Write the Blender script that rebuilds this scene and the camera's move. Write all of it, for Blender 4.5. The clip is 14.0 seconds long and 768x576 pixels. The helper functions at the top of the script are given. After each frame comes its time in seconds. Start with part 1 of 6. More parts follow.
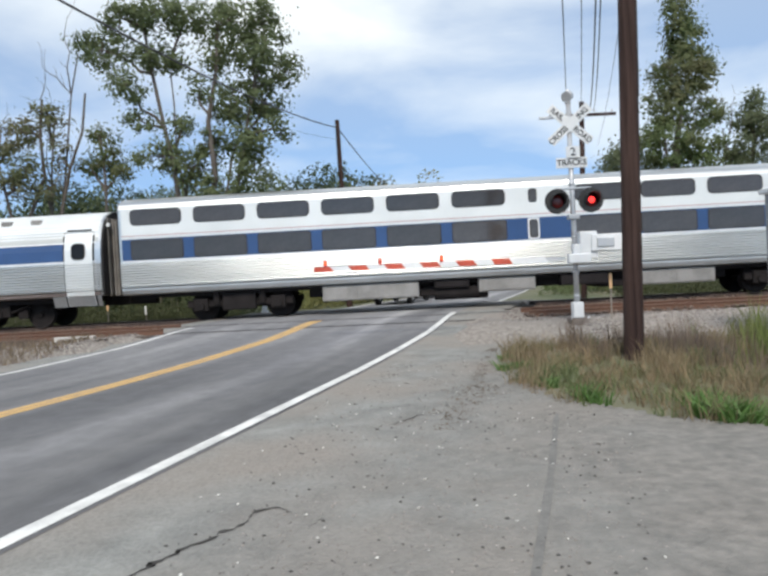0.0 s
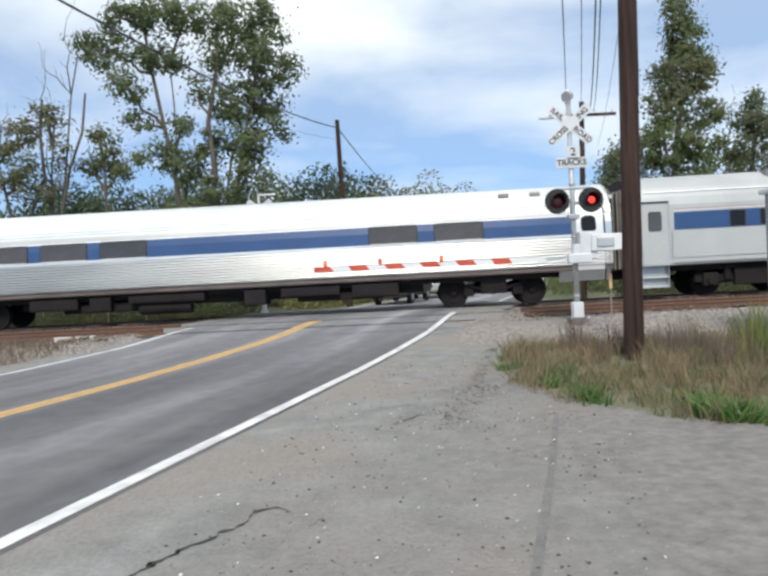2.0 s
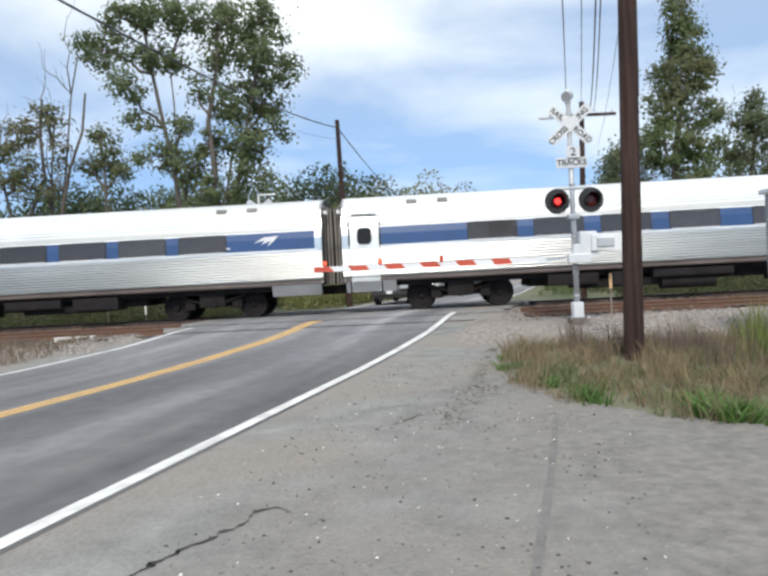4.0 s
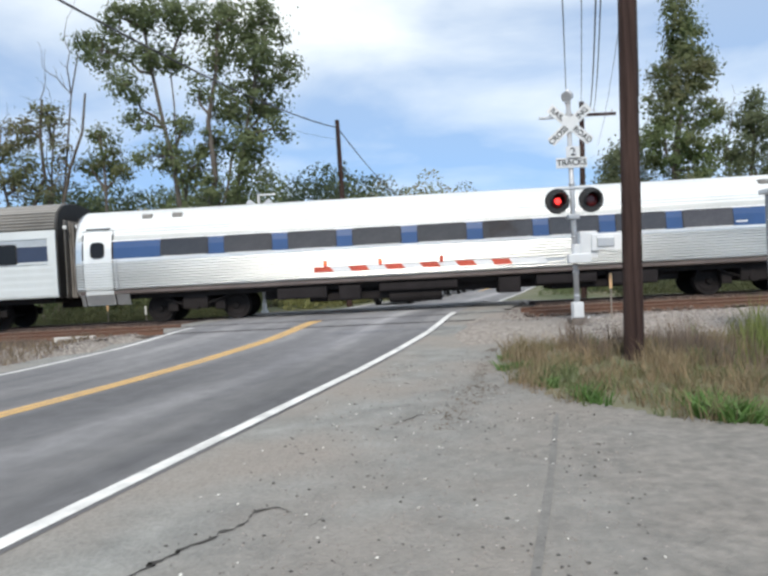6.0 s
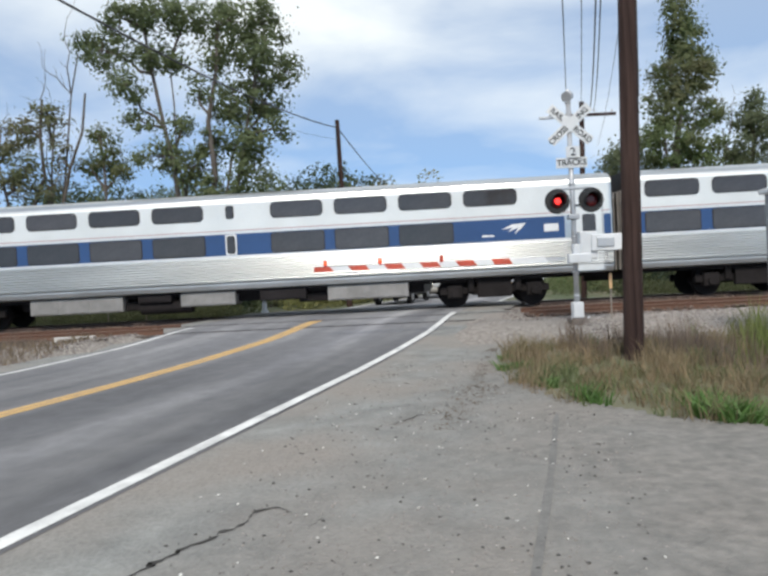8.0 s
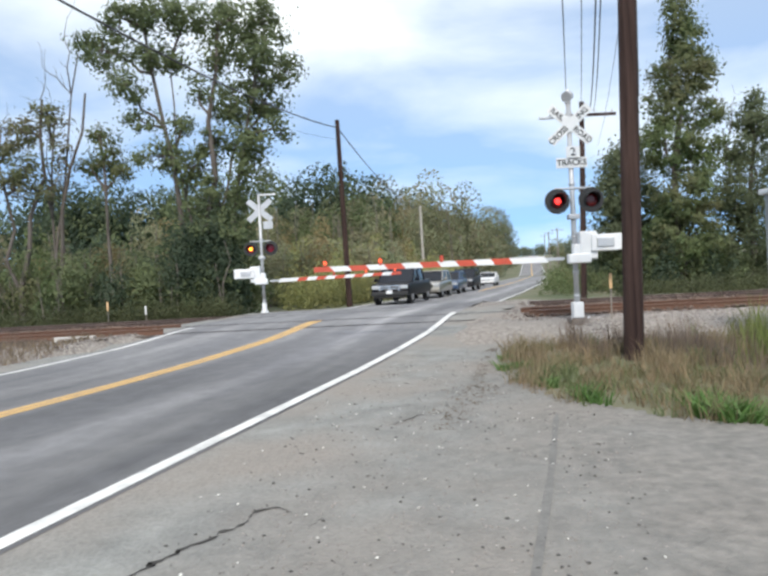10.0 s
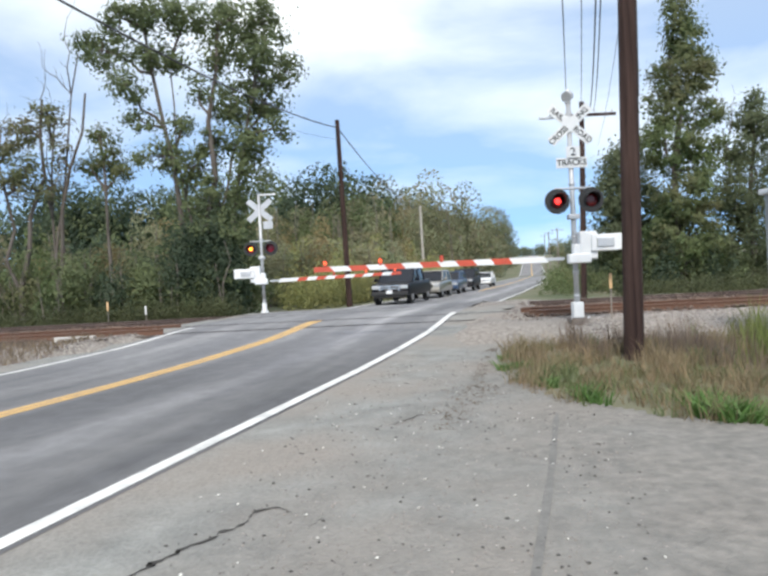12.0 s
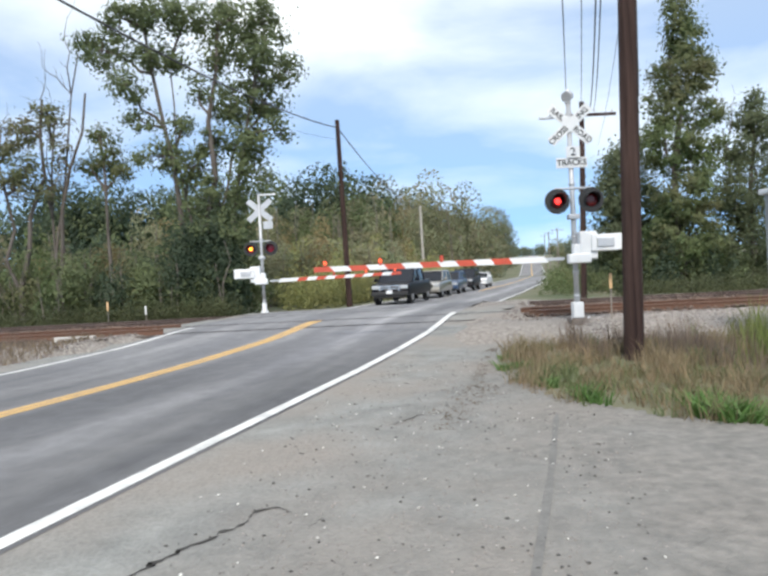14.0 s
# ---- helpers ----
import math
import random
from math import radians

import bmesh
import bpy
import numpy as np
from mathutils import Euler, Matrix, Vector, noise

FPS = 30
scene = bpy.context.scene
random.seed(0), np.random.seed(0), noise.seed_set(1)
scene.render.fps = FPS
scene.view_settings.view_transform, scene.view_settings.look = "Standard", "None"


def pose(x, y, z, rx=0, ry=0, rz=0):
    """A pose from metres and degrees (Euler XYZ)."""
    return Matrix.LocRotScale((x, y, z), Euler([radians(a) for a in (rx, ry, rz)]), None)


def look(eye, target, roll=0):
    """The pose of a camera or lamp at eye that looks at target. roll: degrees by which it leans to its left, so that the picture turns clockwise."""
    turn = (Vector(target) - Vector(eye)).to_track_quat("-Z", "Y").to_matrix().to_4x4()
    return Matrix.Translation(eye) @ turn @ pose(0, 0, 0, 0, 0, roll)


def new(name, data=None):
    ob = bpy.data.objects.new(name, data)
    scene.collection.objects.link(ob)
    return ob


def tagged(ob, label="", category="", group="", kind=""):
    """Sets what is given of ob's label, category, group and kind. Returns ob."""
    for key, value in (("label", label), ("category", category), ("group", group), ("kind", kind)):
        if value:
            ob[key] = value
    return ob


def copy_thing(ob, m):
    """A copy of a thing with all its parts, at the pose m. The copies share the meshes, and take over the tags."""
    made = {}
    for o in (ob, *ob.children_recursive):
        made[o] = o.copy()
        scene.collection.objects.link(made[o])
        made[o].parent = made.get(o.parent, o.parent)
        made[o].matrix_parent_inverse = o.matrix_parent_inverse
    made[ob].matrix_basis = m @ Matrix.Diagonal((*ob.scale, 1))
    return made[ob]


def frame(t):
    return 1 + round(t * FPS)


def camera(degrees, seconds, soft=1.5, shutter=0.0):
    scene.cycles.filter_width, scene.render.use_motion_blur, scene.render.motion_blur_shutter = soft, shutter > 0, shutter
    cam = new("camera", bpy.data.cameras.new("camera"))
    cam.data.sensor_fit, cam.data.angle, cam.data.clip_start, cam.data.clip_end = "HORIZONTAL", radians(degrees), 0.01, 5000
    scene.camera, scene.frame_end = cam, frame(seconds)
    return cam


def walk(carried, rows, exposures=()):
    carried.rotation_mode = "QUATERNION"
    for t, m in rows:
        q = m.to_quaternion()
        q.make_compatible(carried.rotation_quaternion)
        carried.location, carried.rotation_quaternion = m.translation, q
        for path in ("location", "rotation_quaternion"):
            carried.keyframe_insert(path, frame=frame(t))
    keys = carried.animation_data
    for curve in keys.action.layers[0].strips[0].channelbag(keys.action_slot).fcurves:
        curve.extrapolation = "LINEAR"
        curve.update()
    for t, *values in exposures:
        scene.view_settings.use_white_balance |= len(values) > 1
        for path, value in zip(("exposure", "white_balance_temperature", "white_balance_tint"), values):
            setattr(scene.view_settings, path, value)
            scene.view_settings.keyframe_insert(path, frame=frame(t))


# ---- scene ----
# The rails run along x; the far track's middle is y = 0, its rail tops z = 0.
EYE = (0.0, -24.6, 1.22)
cam = camera(56.8, 14.0, soft=2.9)
VIEW = look(EYE, (0.0, -24.6 + 100 * math.cos(radians(1.15)), 1.22 - 100 * math.sin(radians(1.15))), -3.0)
walk(cam, [(0.0, VIEW), (14.0, VIEW)], exposures=[(0.0, 0.15), (2.5, 0.21), (5.5, 0.26), (7.0, 0.12), (8.2, 0.08), (9.2, 0.24), (10.3, 0.38), (14.0, 0.42)])

# ---- world and sun ----
SUN_EL, SUN_AZ = 44.0, 183.0     # degrees; azimuth from +y towards +x


def make_world():
    w = bpy.data.worlds.new("sky")
    scene.world = w
    w.use_nodes = True
    nt = w.node_tree
    nt.nodes.clear()
    N, L = nt.nodes.new, nt.links.new
    out, bg = N("ShaderNodeOutputWorld"), N("ShaderNodeBackground")
    sky = N("ShaderNodeTexSky")
    sky.sky_type, sky.sun_disc = "NISHITA", False
    sky.sun_elevation, sky.sun_rotation = radians(SUN_EL), radians(SUN_AZ)
    sky.dust_density, sky.air_density, sky.ozone_density = 0.8, 1.2, 2.0
    co = N("ShaderNodeTexCoord")
    up = N("ShaderNodeVectorMath"); up.operation = "ADD"; up.inputs[1].default_value = (0, 0, 0.20)
    L(co.outputs["Generated"], up.inputs[0])
    unit = N("ShaderNodeVectorMath"); unit.operation = "NORMALIZE"
    L(up.outputs[0], unit.inputs[0]); L(unit.outputs[0], sky.inputs["Vector"])
    sep = N("ShaderNodeSeparateXYZ")
    L(co.outputs["Generated"], sep.inputs[0])
    add = N("ShaderNodeMath"); add.operation = "ADD"; add.inputs[1].default_value = 0.16
    L(sep.outputs["Z"], add.inputs[0])
    dx = N("ShaderNodeMath"); dx.operation = "DIVIDE"
    dy = N("ShaderNodeMath"); dy.operation = "DIVIDE"
    L(sep.outputs["X"], dx.inputs[0]); L(add.outputs[0], dx.inputs[1])
    L(sep.outputs["Y"], dy.inputs[0]); L(add.outputs[0], dy.inputs[1])
    comb = N("ShaderNodeCombineXYZ")
    L(dx.outputs[0], comb.inputs[0]); L(dy.outputs[0], comb.inputs[1])
    comb.inputs[2].default_value = 3.7
    no = N("ShaderNodeTexNoise")
    no.inputs["Scale"].default_value, no.inputs["Detail"].default_value = 0.85, 7
    no.inputs["Roughness"].default_value, no.inputs["Distortion"].default_value = 0.5, 0.35
    L(comb.outputs[0], no.inputs["Vector"])
    ramp = N("ShaderNodeValToRGB")
    ramp.color_ramp.elements[0].position, ramp.color_ramp.elements[1].position = 0.40, 0.63
    ramp.color_ramp.elements[0].color = (0.30, 0.30, 0.30, 1)
    L(no.outputs["Fac"], ramp.inputs[0])
    mul = N("ShaderNodeMixRGB"); mul.blend_type = "MULTIPLY"; mul.inputs[0].default_value = 1.0
    mul.inputs[2].default_value = (0.95, 1.36, 1.66, 1)
    L(sky.outputs[0], mul.inputs[1])
    mix = N("ShaderNodeMixRGB")
    mix.inputs[2].default_value = (9.7, 10.3, 10.5, 1)
    low = N("ShaderNodeMapRange")        # the clouds thin out towards the horizon
    for q, v in (("From Min", 0.05), ("From Max", 0.30), ("To Min", 0.42), ("To Max", 1.0)):
        low.inputs[q].default_value = v
    L(sep.outputs["Z"], low.inputs[0])
    thin = N("ShaderNodeMath"); thin.operation = "MULTIPLY"
    L(ramp.outputs[0], thin.inputs[0]); L(low.outputs[0], thin.inputs[1])
    L(thin.outputs[0], mix.inputs[0]); L(mul.outputs[0], mix.inputs[1])
    L(mix.outputs[0], bg.inputs[0])
    bg.inputs[1].default_value = 0.097
    L(bg.outputs[0], out.inputs[0])


make_world()
sun_data = bpy.data.lights.new("sun", "SUN")
sun_data.energy, sun_data.angle, sun_data.color = 3.0, radians(12), (1.0, 0.92, 0.81)
sun = new("sun", sun_data)
_a, _e = radians(SUN_AZ), radians(SUN_EL)
sun.matrix_world = look((60 * math.sin(_a) * math.cos(_e), 60 * math.cos(_a) * math.cos(_e), 60 * math.sin(_e)), (0, 0, 0))


# ---- materials ----
def mat(name, color, rough=0.7, metal=0.0, var=0.25, scale=4.0, fine=60.0, bump=0.0, color2=None, island=0.0,
        emit=None, strength=0.0, stretch=(1, 1, 1), obrand=0.0, coat=0.0, trans=0.0, ramp=(0.35, 0.65), spec=0.5, bscale=None, turn=0.0, tint=None):
    """A node material: base colour varied at two scales (broad patches, fine grain), with bump."""
    m = bpy.data.materials.new(name)
    m.use_nodes = True
    nt = m.node_tree
    N, L = nt.nodes.new, nt.links.new
    b = nt.nodes["Principled BSDF"]
    b.inputs["Roughness"].default_value, b.inputs["Metallic"].default_value = rough, metal
    b.inputs["Coat Weight"].default_value = coat
    b.inputs["Specular IOR Level"].default_value = spec
    c2 = color2 or tuple(c * (1 - var) for c in color)
    geo = N("ShaderNodeNewGeometry")
    if obrand:
        co = N("ShaderNodeTexCoord").outputs["Object"]
    else:
        co = geo.outputs["Position"]
    mp = N("ShaderNodeMapping")
    mp.inputs["Scale"].default_value = stretch
    if turn:
        spin = N("ShaderNodeMapping")
        spin.inputs["Rotation"].default_value = (0, 0, radians(turn))
        L(co, spin.inputs[0])
        co = spin.outputs[0]
    L(co, mp.inputs[0])
    n1, n2 = N("ShaderNodeTexNoise"), N("ShaderNodeTexNoise")
    n1.inputs["Scale"].default_value, n1.inputs["Detail"].default_value = scale, 4
    n2.inputs["Scale"].default_value, n2.inputs["Detail"].default_value = fine, 3
    L(mp.outputs[0], n1.inputs["Vector"]); L(mp.outputs[0], n2.inputs["Vector"])
    r = N("ShaderNodeValToRGB")
    r.color_ramp.elements[0].position, r.color_ramp.elements[1].position = ramp
    r.color_ramp.elements[0].color, r.color_ramp.elements[1].color = (*c2, 1), (*color, 1)
    L(n1.outputs["Fac"], r.inputs[0])
    g = N("ShaderNodeMath"); g.operation = "MULTIPLY_ADD"
    g.inputs[1].default_value, g.inputs[2].default_value = var * 1.6, 1 - var * 0.8
    L(n2.outputs["Fac"], g.inputs[0])
    val = g.outputs[0]
    for amount, src in ((island, geo.outputs["Random Per Island"]), (obrand, N("ShaderNodeObjectInfo").outputs["Random"])):
        if amount:
            k = N("ShaderNodeMath"); k.operation = "MULTIPLY_ADD"
            k.inputs[1].default_value, k.inputs[2].default_value = amount, 1 - amount / 2
            L(src, k.inputs[0])
            m2 = N("ShaderNodeMath"); m2.operation = "MULTIPLY"
            L(val, m2.inputs[0]); L(k.outputs[0], m2.inputs[1])
            val = m2.outputs[0]
    mul = N("ShaderNodeVectorMath"); mul.operation = "SCALE"
    base = r.outputs[0]
    if tint:
        n4 = N("ShaderNodeTexNoise"); n4.inputs["Scale"].default_value, n4.inputs["Detail"].default_value = 0.45, 3
        L(geo.outputs["Position"], n4.inputs["Vector"])
        r4 = N("ShaderNodeMapRange"); r4.inputs["From Min"].default_value, r4.inputs["From Max"].default_value = 0.42, 0.66
        L(n4.outputs["Fac"], r4.inputs[0])
        mt = N("ShaderNodeMixRGB"); mt.inputs[2].default_value = (*tint, 1)
        L(r4.outputs[0], mt.inputs[0]); L(base, mt.inputs[1])
        base = mt.outputs[0]
    L(base, mul.inputs[0]); L(val, mul.inputs["Scale"])
    L(mul.outputs[0], b.inputs["Base Color"])
    if bump:
        bp = N("ShaderNodeBump")
        bp.inputs["Strength"].default_value, bp.inputs["Distance"].default_value = bump, 0.02
        if bscale:
            n3 = N("ShaderNodeTexNoise"); n3.inputs["Scale"].default_value = bscale
            L(mp.outputs[0], n3.inputs["Vector"]); L(n3.outputs["Fac"], bp.inputs["Height"])
        else:
            L(n2.outputs["Fac"], bp.inputs["Height"])
        L(bp.outputs[0], b.inputs["Normal"])
    if emit:
        b.inputs["Emission Color"].default_value, b.inputs["Emission Strength"].default_value = (*emit, 1), strength
    if trans:
        t = N("ShaderNodeBsdfTranslucent")
        L(mul.outputs[0], t.inputs[0])
        mx = N("ShaderNodeMixShader"); mx.inputs[0].default_value = trans
        L(b.outputs[0], mx.inputs[1]); L(t.outputs[0], mx.inputs[2])
        L(mx.outputs[0], nt.nodes["Material Output"].inputs[0])
    return m


ASPHALT = mat("asphalt", (0.19, 0.188, 0.19), 0.9, var=0.28, scale=1.1, fine=70, bump=0.4, stretch=(1, 0.13, 1), turn=15.4, color2=(0.105, 0.105, 0.112), ramp=(0.40, 0.76))
SHOULDER = mat("old_asphalt", (0.262, 0.264, 0.25), 0.95, var=0.42, scale=2.2, fine=30, bump=0.8, color2=(0.165, 0.165, 0.158), tint=(0.235, 0.213, 0.19), ramp=(0.28, 0.72))
DARK_BAND = mat("dark_band", (0.175, 0.17, 0.16), 0.95, var=0.4, scale=5, fine=40, color2=(0.13, 0.126, 0.12))
GROUND = mat("earth", (0.16, 0.15, 0.10), 0.95, var=0.35, scale=0.25, fine=30, bump=0.6, color2=(0.08, 0.10, 0.045))
BALLAST = mat("ballast", (0.23, 0.2, 0.18), 0.95, var=0.35, scale=2.0, fine=25, bump=1.0, color2=(0.14, 0.115, 0.10), island=0.5)
BALLAST_RUST = mat("rusty_ballast", (0.15, 0.105, 0.08), 0.95, var=0.35, scale=2.0, fine=25, color2=(0.085, 0.06, 0.05), island=0.6)
WHITE_LINE = mat("white_road_paint", (0.72, 0.72, 0.70), 0.8, var=0.2, scale=3, fine=60, color2=(0.5, 0.5, 0.49))
YELLOW_LINE = mat("yellow_road_paint", (0.60, 0.38, 0.14), 0.8, var=0.35, scale=5, fine=60, color2=(0.46, 0.31, 0.15))
RAIL_DARK = mat("dark_rail_steel", (0.09, 0.06, 0.05), 0.7, var=0.3, scale=3, fine=40, bump=0.3)
RAIL_RUST = mat("rusty_rail_steel", (0.13, 0.064, 0.042), 0.8, var=0.3, scale=3, fine=40, bump=0.3, color2=(0.13, 0.07, 0.045))
RAIL_TOP = mat("worn_rail_head", (0.16, 0.13, 0.12), 0.4, metal=0.8, var=0.2, scale=2, fine=50)
SLEEPER = mat("weathered_sleeper_wood", (0.10, 0.075, 0.06), 0.9, var=0.4, scale=3, fine=30, bump=0.6, obrand=0.5)
POLE_WOOD = mat("creosoted_pole_wood", (0.060, 0.036, 0.030), 0.9, var=0.35, scale=2, fine=25, bump=0.6, stretch=(6, 6, 0.3), color2=(0.02, 0.011, 0.01), spec=0.25)
PALE_POLE = mat("pale_pole_wood", (0.42, 0.39, 0.35), 0.9, var=0.2, scale=2, fine=25, stretch=(6, 6, 0.3))
POLE_GREY = mat("weathered_pole_wood", (0.25, 0.22, 0.19), 0.9, var=0.3, scale=2, fine=25, stretch=(6, 6, 0.3))
STEEL = mat("stainless_steel", (0.62, 0.63, 0.63), 0.30, metal=0.9, var=0.16, scale=0.6, fine=14, obrand=0.06, stretch=(0.35, 1, 2.0))
STEEL_DULL = mat("dull_stainless_steel", (0.50, 0.51, 0.52), 0.45, metal=0.8, var=0.2, scale=0.8, fine=14, obrand=0.06)
CAR_WHITE = mat("pale_silver_paint", (0.70, 0.72, 0.72), 0.40, metal=0.25, var=0.1, scale=0.7, fine=20, obrand=0.03)
CAR_PALE = mat("weathered_pale_paint", (0.44, 0.455, 0.45), 0.45, metal=0.1, var=0.12, scale=0.7, fine=20, obrand=0.03)
ROOF_GREY = mat("grey_fluted_roof", (0.26, 0.25, 0.235), 0.55, metal=0.4, var=0.25, scale=0.6, fine=15, obrand=0.05)
BLUE = mat("blue_stripe_paint", (0.026, 0.07, 0.19), 0.35, var=0.15, scale=1, fine=20, obrand=0.05)
NAVY = mat("navy_stripe_paint", (0.03, 0.043, 0.085), 0.35, var=0.15, scale=1, fine=20, obrand=0.05)
RED_STRIPE = mat("red_pinstripe_paint", (0.45, 0.27, 0.27), 0.4, var=0.1)
WINDOW = mat("dark_tinted_glass", (0.05, 0.044, 0.043), 0.12, var=0.3, scale=1.5, fine=10, obrand=0.8, coat=0.3)
HERITAGE_PALE = mat("faded_white_paint", (0.57, 0.60, 0.605), 0.45, metal=0.1, var=0.12, scale=0.7, fine=20, obrand=0.03)
WINDOW_BLACK = mat("black_tinted_glass", (0.009, 0.008, 0.008), 0.15, var=0.3, scale=1.5, fine=10, obrand=0.8, spec=0.3)
RUBBER = mat("black_rubber", (0.022, 0.02, 0.02), 0.7, var=0.3, scale=3, fine=30)
GANGWAY = mat("grey_gangway_rubber", (0.19, 0.175, 0.16), 0.8, var=0.3, scale=2, fine=20)
UNDER = mat("dusty_black_undergear", (0.020, 0.017, 0.017), 0.85, spec=0.2, var=0.4, scale=2, fine=20, bump=0.3)
UNDERBOX = mat("grey_equipment_box", (0.28, 0.27, 0.26), 0.6, metal=0.3, var=0.25, scale=2, fine=20)
UNDERBOX_DARK = mat("dark_equipment_box", (0.020, 0.017, 0.018), 0.8, spec=0.2, var=0.3, scale=2, fine=20)
SKIRT_BROWN = mat("dull_brown_sill", (0.20, 0.165, 0.155), 0.7, metal=0.3, var=0.3, scale=1, fine=15, obrand=0.1)
SILVER_PAINT = mat("aluminium_paint", (0.50, 0.51, 0.53), 0.45, metal=0.45, var=0.12, scale=4, fine=40)
WHITE_PAINT = mat("white_paint", (0.70, 0.71, 0.72), 0.5, var=0.08, scale=4, fine=40)
BLACK_PAINT = mat("matt_black_paint", (0.02, 0.02, 0.021), 0.6, var=0.2, scale=6, fine=40)
GATE_RED = mat("red_reflective_band", (0.50, 0.075, 0.04), 0.5, var=0.15, scale=5, fine=40)
LENS_RED = mat("dark_red_lens", (0.12, 0.012, 0.014), 0.25, var=0.15, scale=10, fine=50)
LENS_BACK = mat("bright_red_lens", (0.42, 0.02, 0.05), 0.3, var=0.15, scale=10, fine=50)
LAMP_RED = mat("lit_red_lamp", (0.7, 0.03, 0.02), 0.4, emit=(1.0, 0.035, 0.03), strength=2.6)
LAMP_AMBER = mat("lit_amber_lamp", (0.8, 0.4, 0.05), 0.4, emit=(1.0, 0.45, 0.04), strength=3.0)
LAMP_GATE = mat("lit_gate_lamp", (0.8, 0.1, 0.03), 0.4, emit=(1.0, 0.10, 0.03), strength=1.2)
LETTER = mat("black_lettering", (0.03, 0.03, 0.03), 0.6, var=0.1)
WIRE = mat("weathered_cable", (0.05, 0.05, 0.055), 0.7, var=0.2)
CONCRETE = mat("pale_concrete", (0.62, 0.61, 0.58), 0.85, var=0.18, scale=4, fine=40, bump=0.3)


def wear_bands_and_sheen(m):
    """Pale worn bands between the wheel tracks of each lane, dark oily tracks, broken up by noise; grazing sheen
    painted in over the crossing.
    """
    nt = m.node_tree
    N, L = nt.nodes.new, nt.links.new
    b = nt.nodes["Principled BSDF"]
    old = b.inputs["Base Color"].links[0].from_socket
    geo, sep = N("ShaderNodeNewGeometry"), N("ShaderNodeSeparateXYZ")
    L(geo.outputs["Position"], sep.inputs[0])
    skew = N("ShaderNodeMath"); skew.operation = "MULTIPLY_ADD"
    skew.inputs[1].default_value, skew.inputs[2].default_value = -0.275, 0.95
    L(sep.outputs["Y"], skew.inputs[0])
    off = N("ShaderNodeMath"); off.operation = "ADD"
    L(sep.outputs["X"], off.inputs[0]); L(skew.outputs[0], off.inputs[1])
    nz = N("ShaderNodeTexNoise"); nz.inputs["Scale"].default_value, nz.inputs["Detail"].default_value = 0.9, 5
    L(geo.outputs["Position"], nz.inputs["Vector"])
    wob = N("ShaderNodeMath"); wob.operation = "MULTIPLY_ADD"; wob.inputs[1].default_value = 0.7
    L(nz.outputs["Fac"], wob.inputs[0]); L(off.outputs[0], wob.inputs[2])
    r = N("ShaderNodeMapRange"); r.inputs["From Min"].default_value, r.inputs["From Max"].default_value = -4.0, 4.6
    L(wob.outputs[0], r.inputs[0])
    ramp = N("ShaderNodeValToRGB")
    ramp.color_ramp.interpolation = "B_SPLINE"
    el = ramp.color_ramp.elements
    el[0].position, el[1].position = 0.0, 1.0
    el[0].color = el[1].color = (0.95, 0.95, 0.95, 1)
    for p, v in ((0.14, 0.9), (0.27, 1.1), (0.40, 0.95), (0.50, 1.0), (0.61, 0.9), (0.70, 1.0), (0.755, 1.45), (0.81, 0.95), (0.90, 0.74), (0.96, 0.85)):
        e = el.new(p)
        e.color = (v / 2, v / 2, v / 2, 1)
    el[0].color = el[len(el) - 1].color = (0.5, 0.5, 0.5, 1)
    L(r.outputs[0], ramp.inputs[0])
    fine = N("ShaderNodeTexNoise"); fine.inputs["Scale"].default_value, fine.inputs["Detail"].default_value = 3.2, 6
    L(geo.outputs["Position"], fine.inputs["Vector"])
    fm = N("ShaderNodeMath"); fm.operation = "MULTIPLY_ADD"; fm.inputs[1].default_value, fm.inputs[2].default_value = 1.2, 1.4
    L(fine.outputs["Fac"], fm.inputs[0])
    k = N("ShaderNodeMath"); k.operation = "MULTIPLY"
    L(ramp.outputs[0], k.inputs[0]); L(fm.outputs[0], k.inputs[1])
    pale = N("ShaderNodeMapRange")       # sheen of the grazing view, painted as paler asphalt towards the crossing
    for q, v in (("From Min", -13.0), ("From Max", -7.0), ("To Min", 1.0), ("To Max", 1.5)):
        pale.inputs[q].default_value = v
    L(sep.outputs["Y"], pale.inputs[0])
    k2 = N("ShaderNodeMath"); k2.operation = "MULTIPLY"
    L(k.outputs[0], k2.inputs[0]); L(pale.outputs[0], k2.inputs[1])
    mul = N("ShaderNodeVectorMath"); mul.operation = "SCALE"
    L(old, mul.inputs[0]); L(k2.outputs[0], mul.inputs["Scale"])
    L(mul.outputs[0], b.inputs["Base Color"])


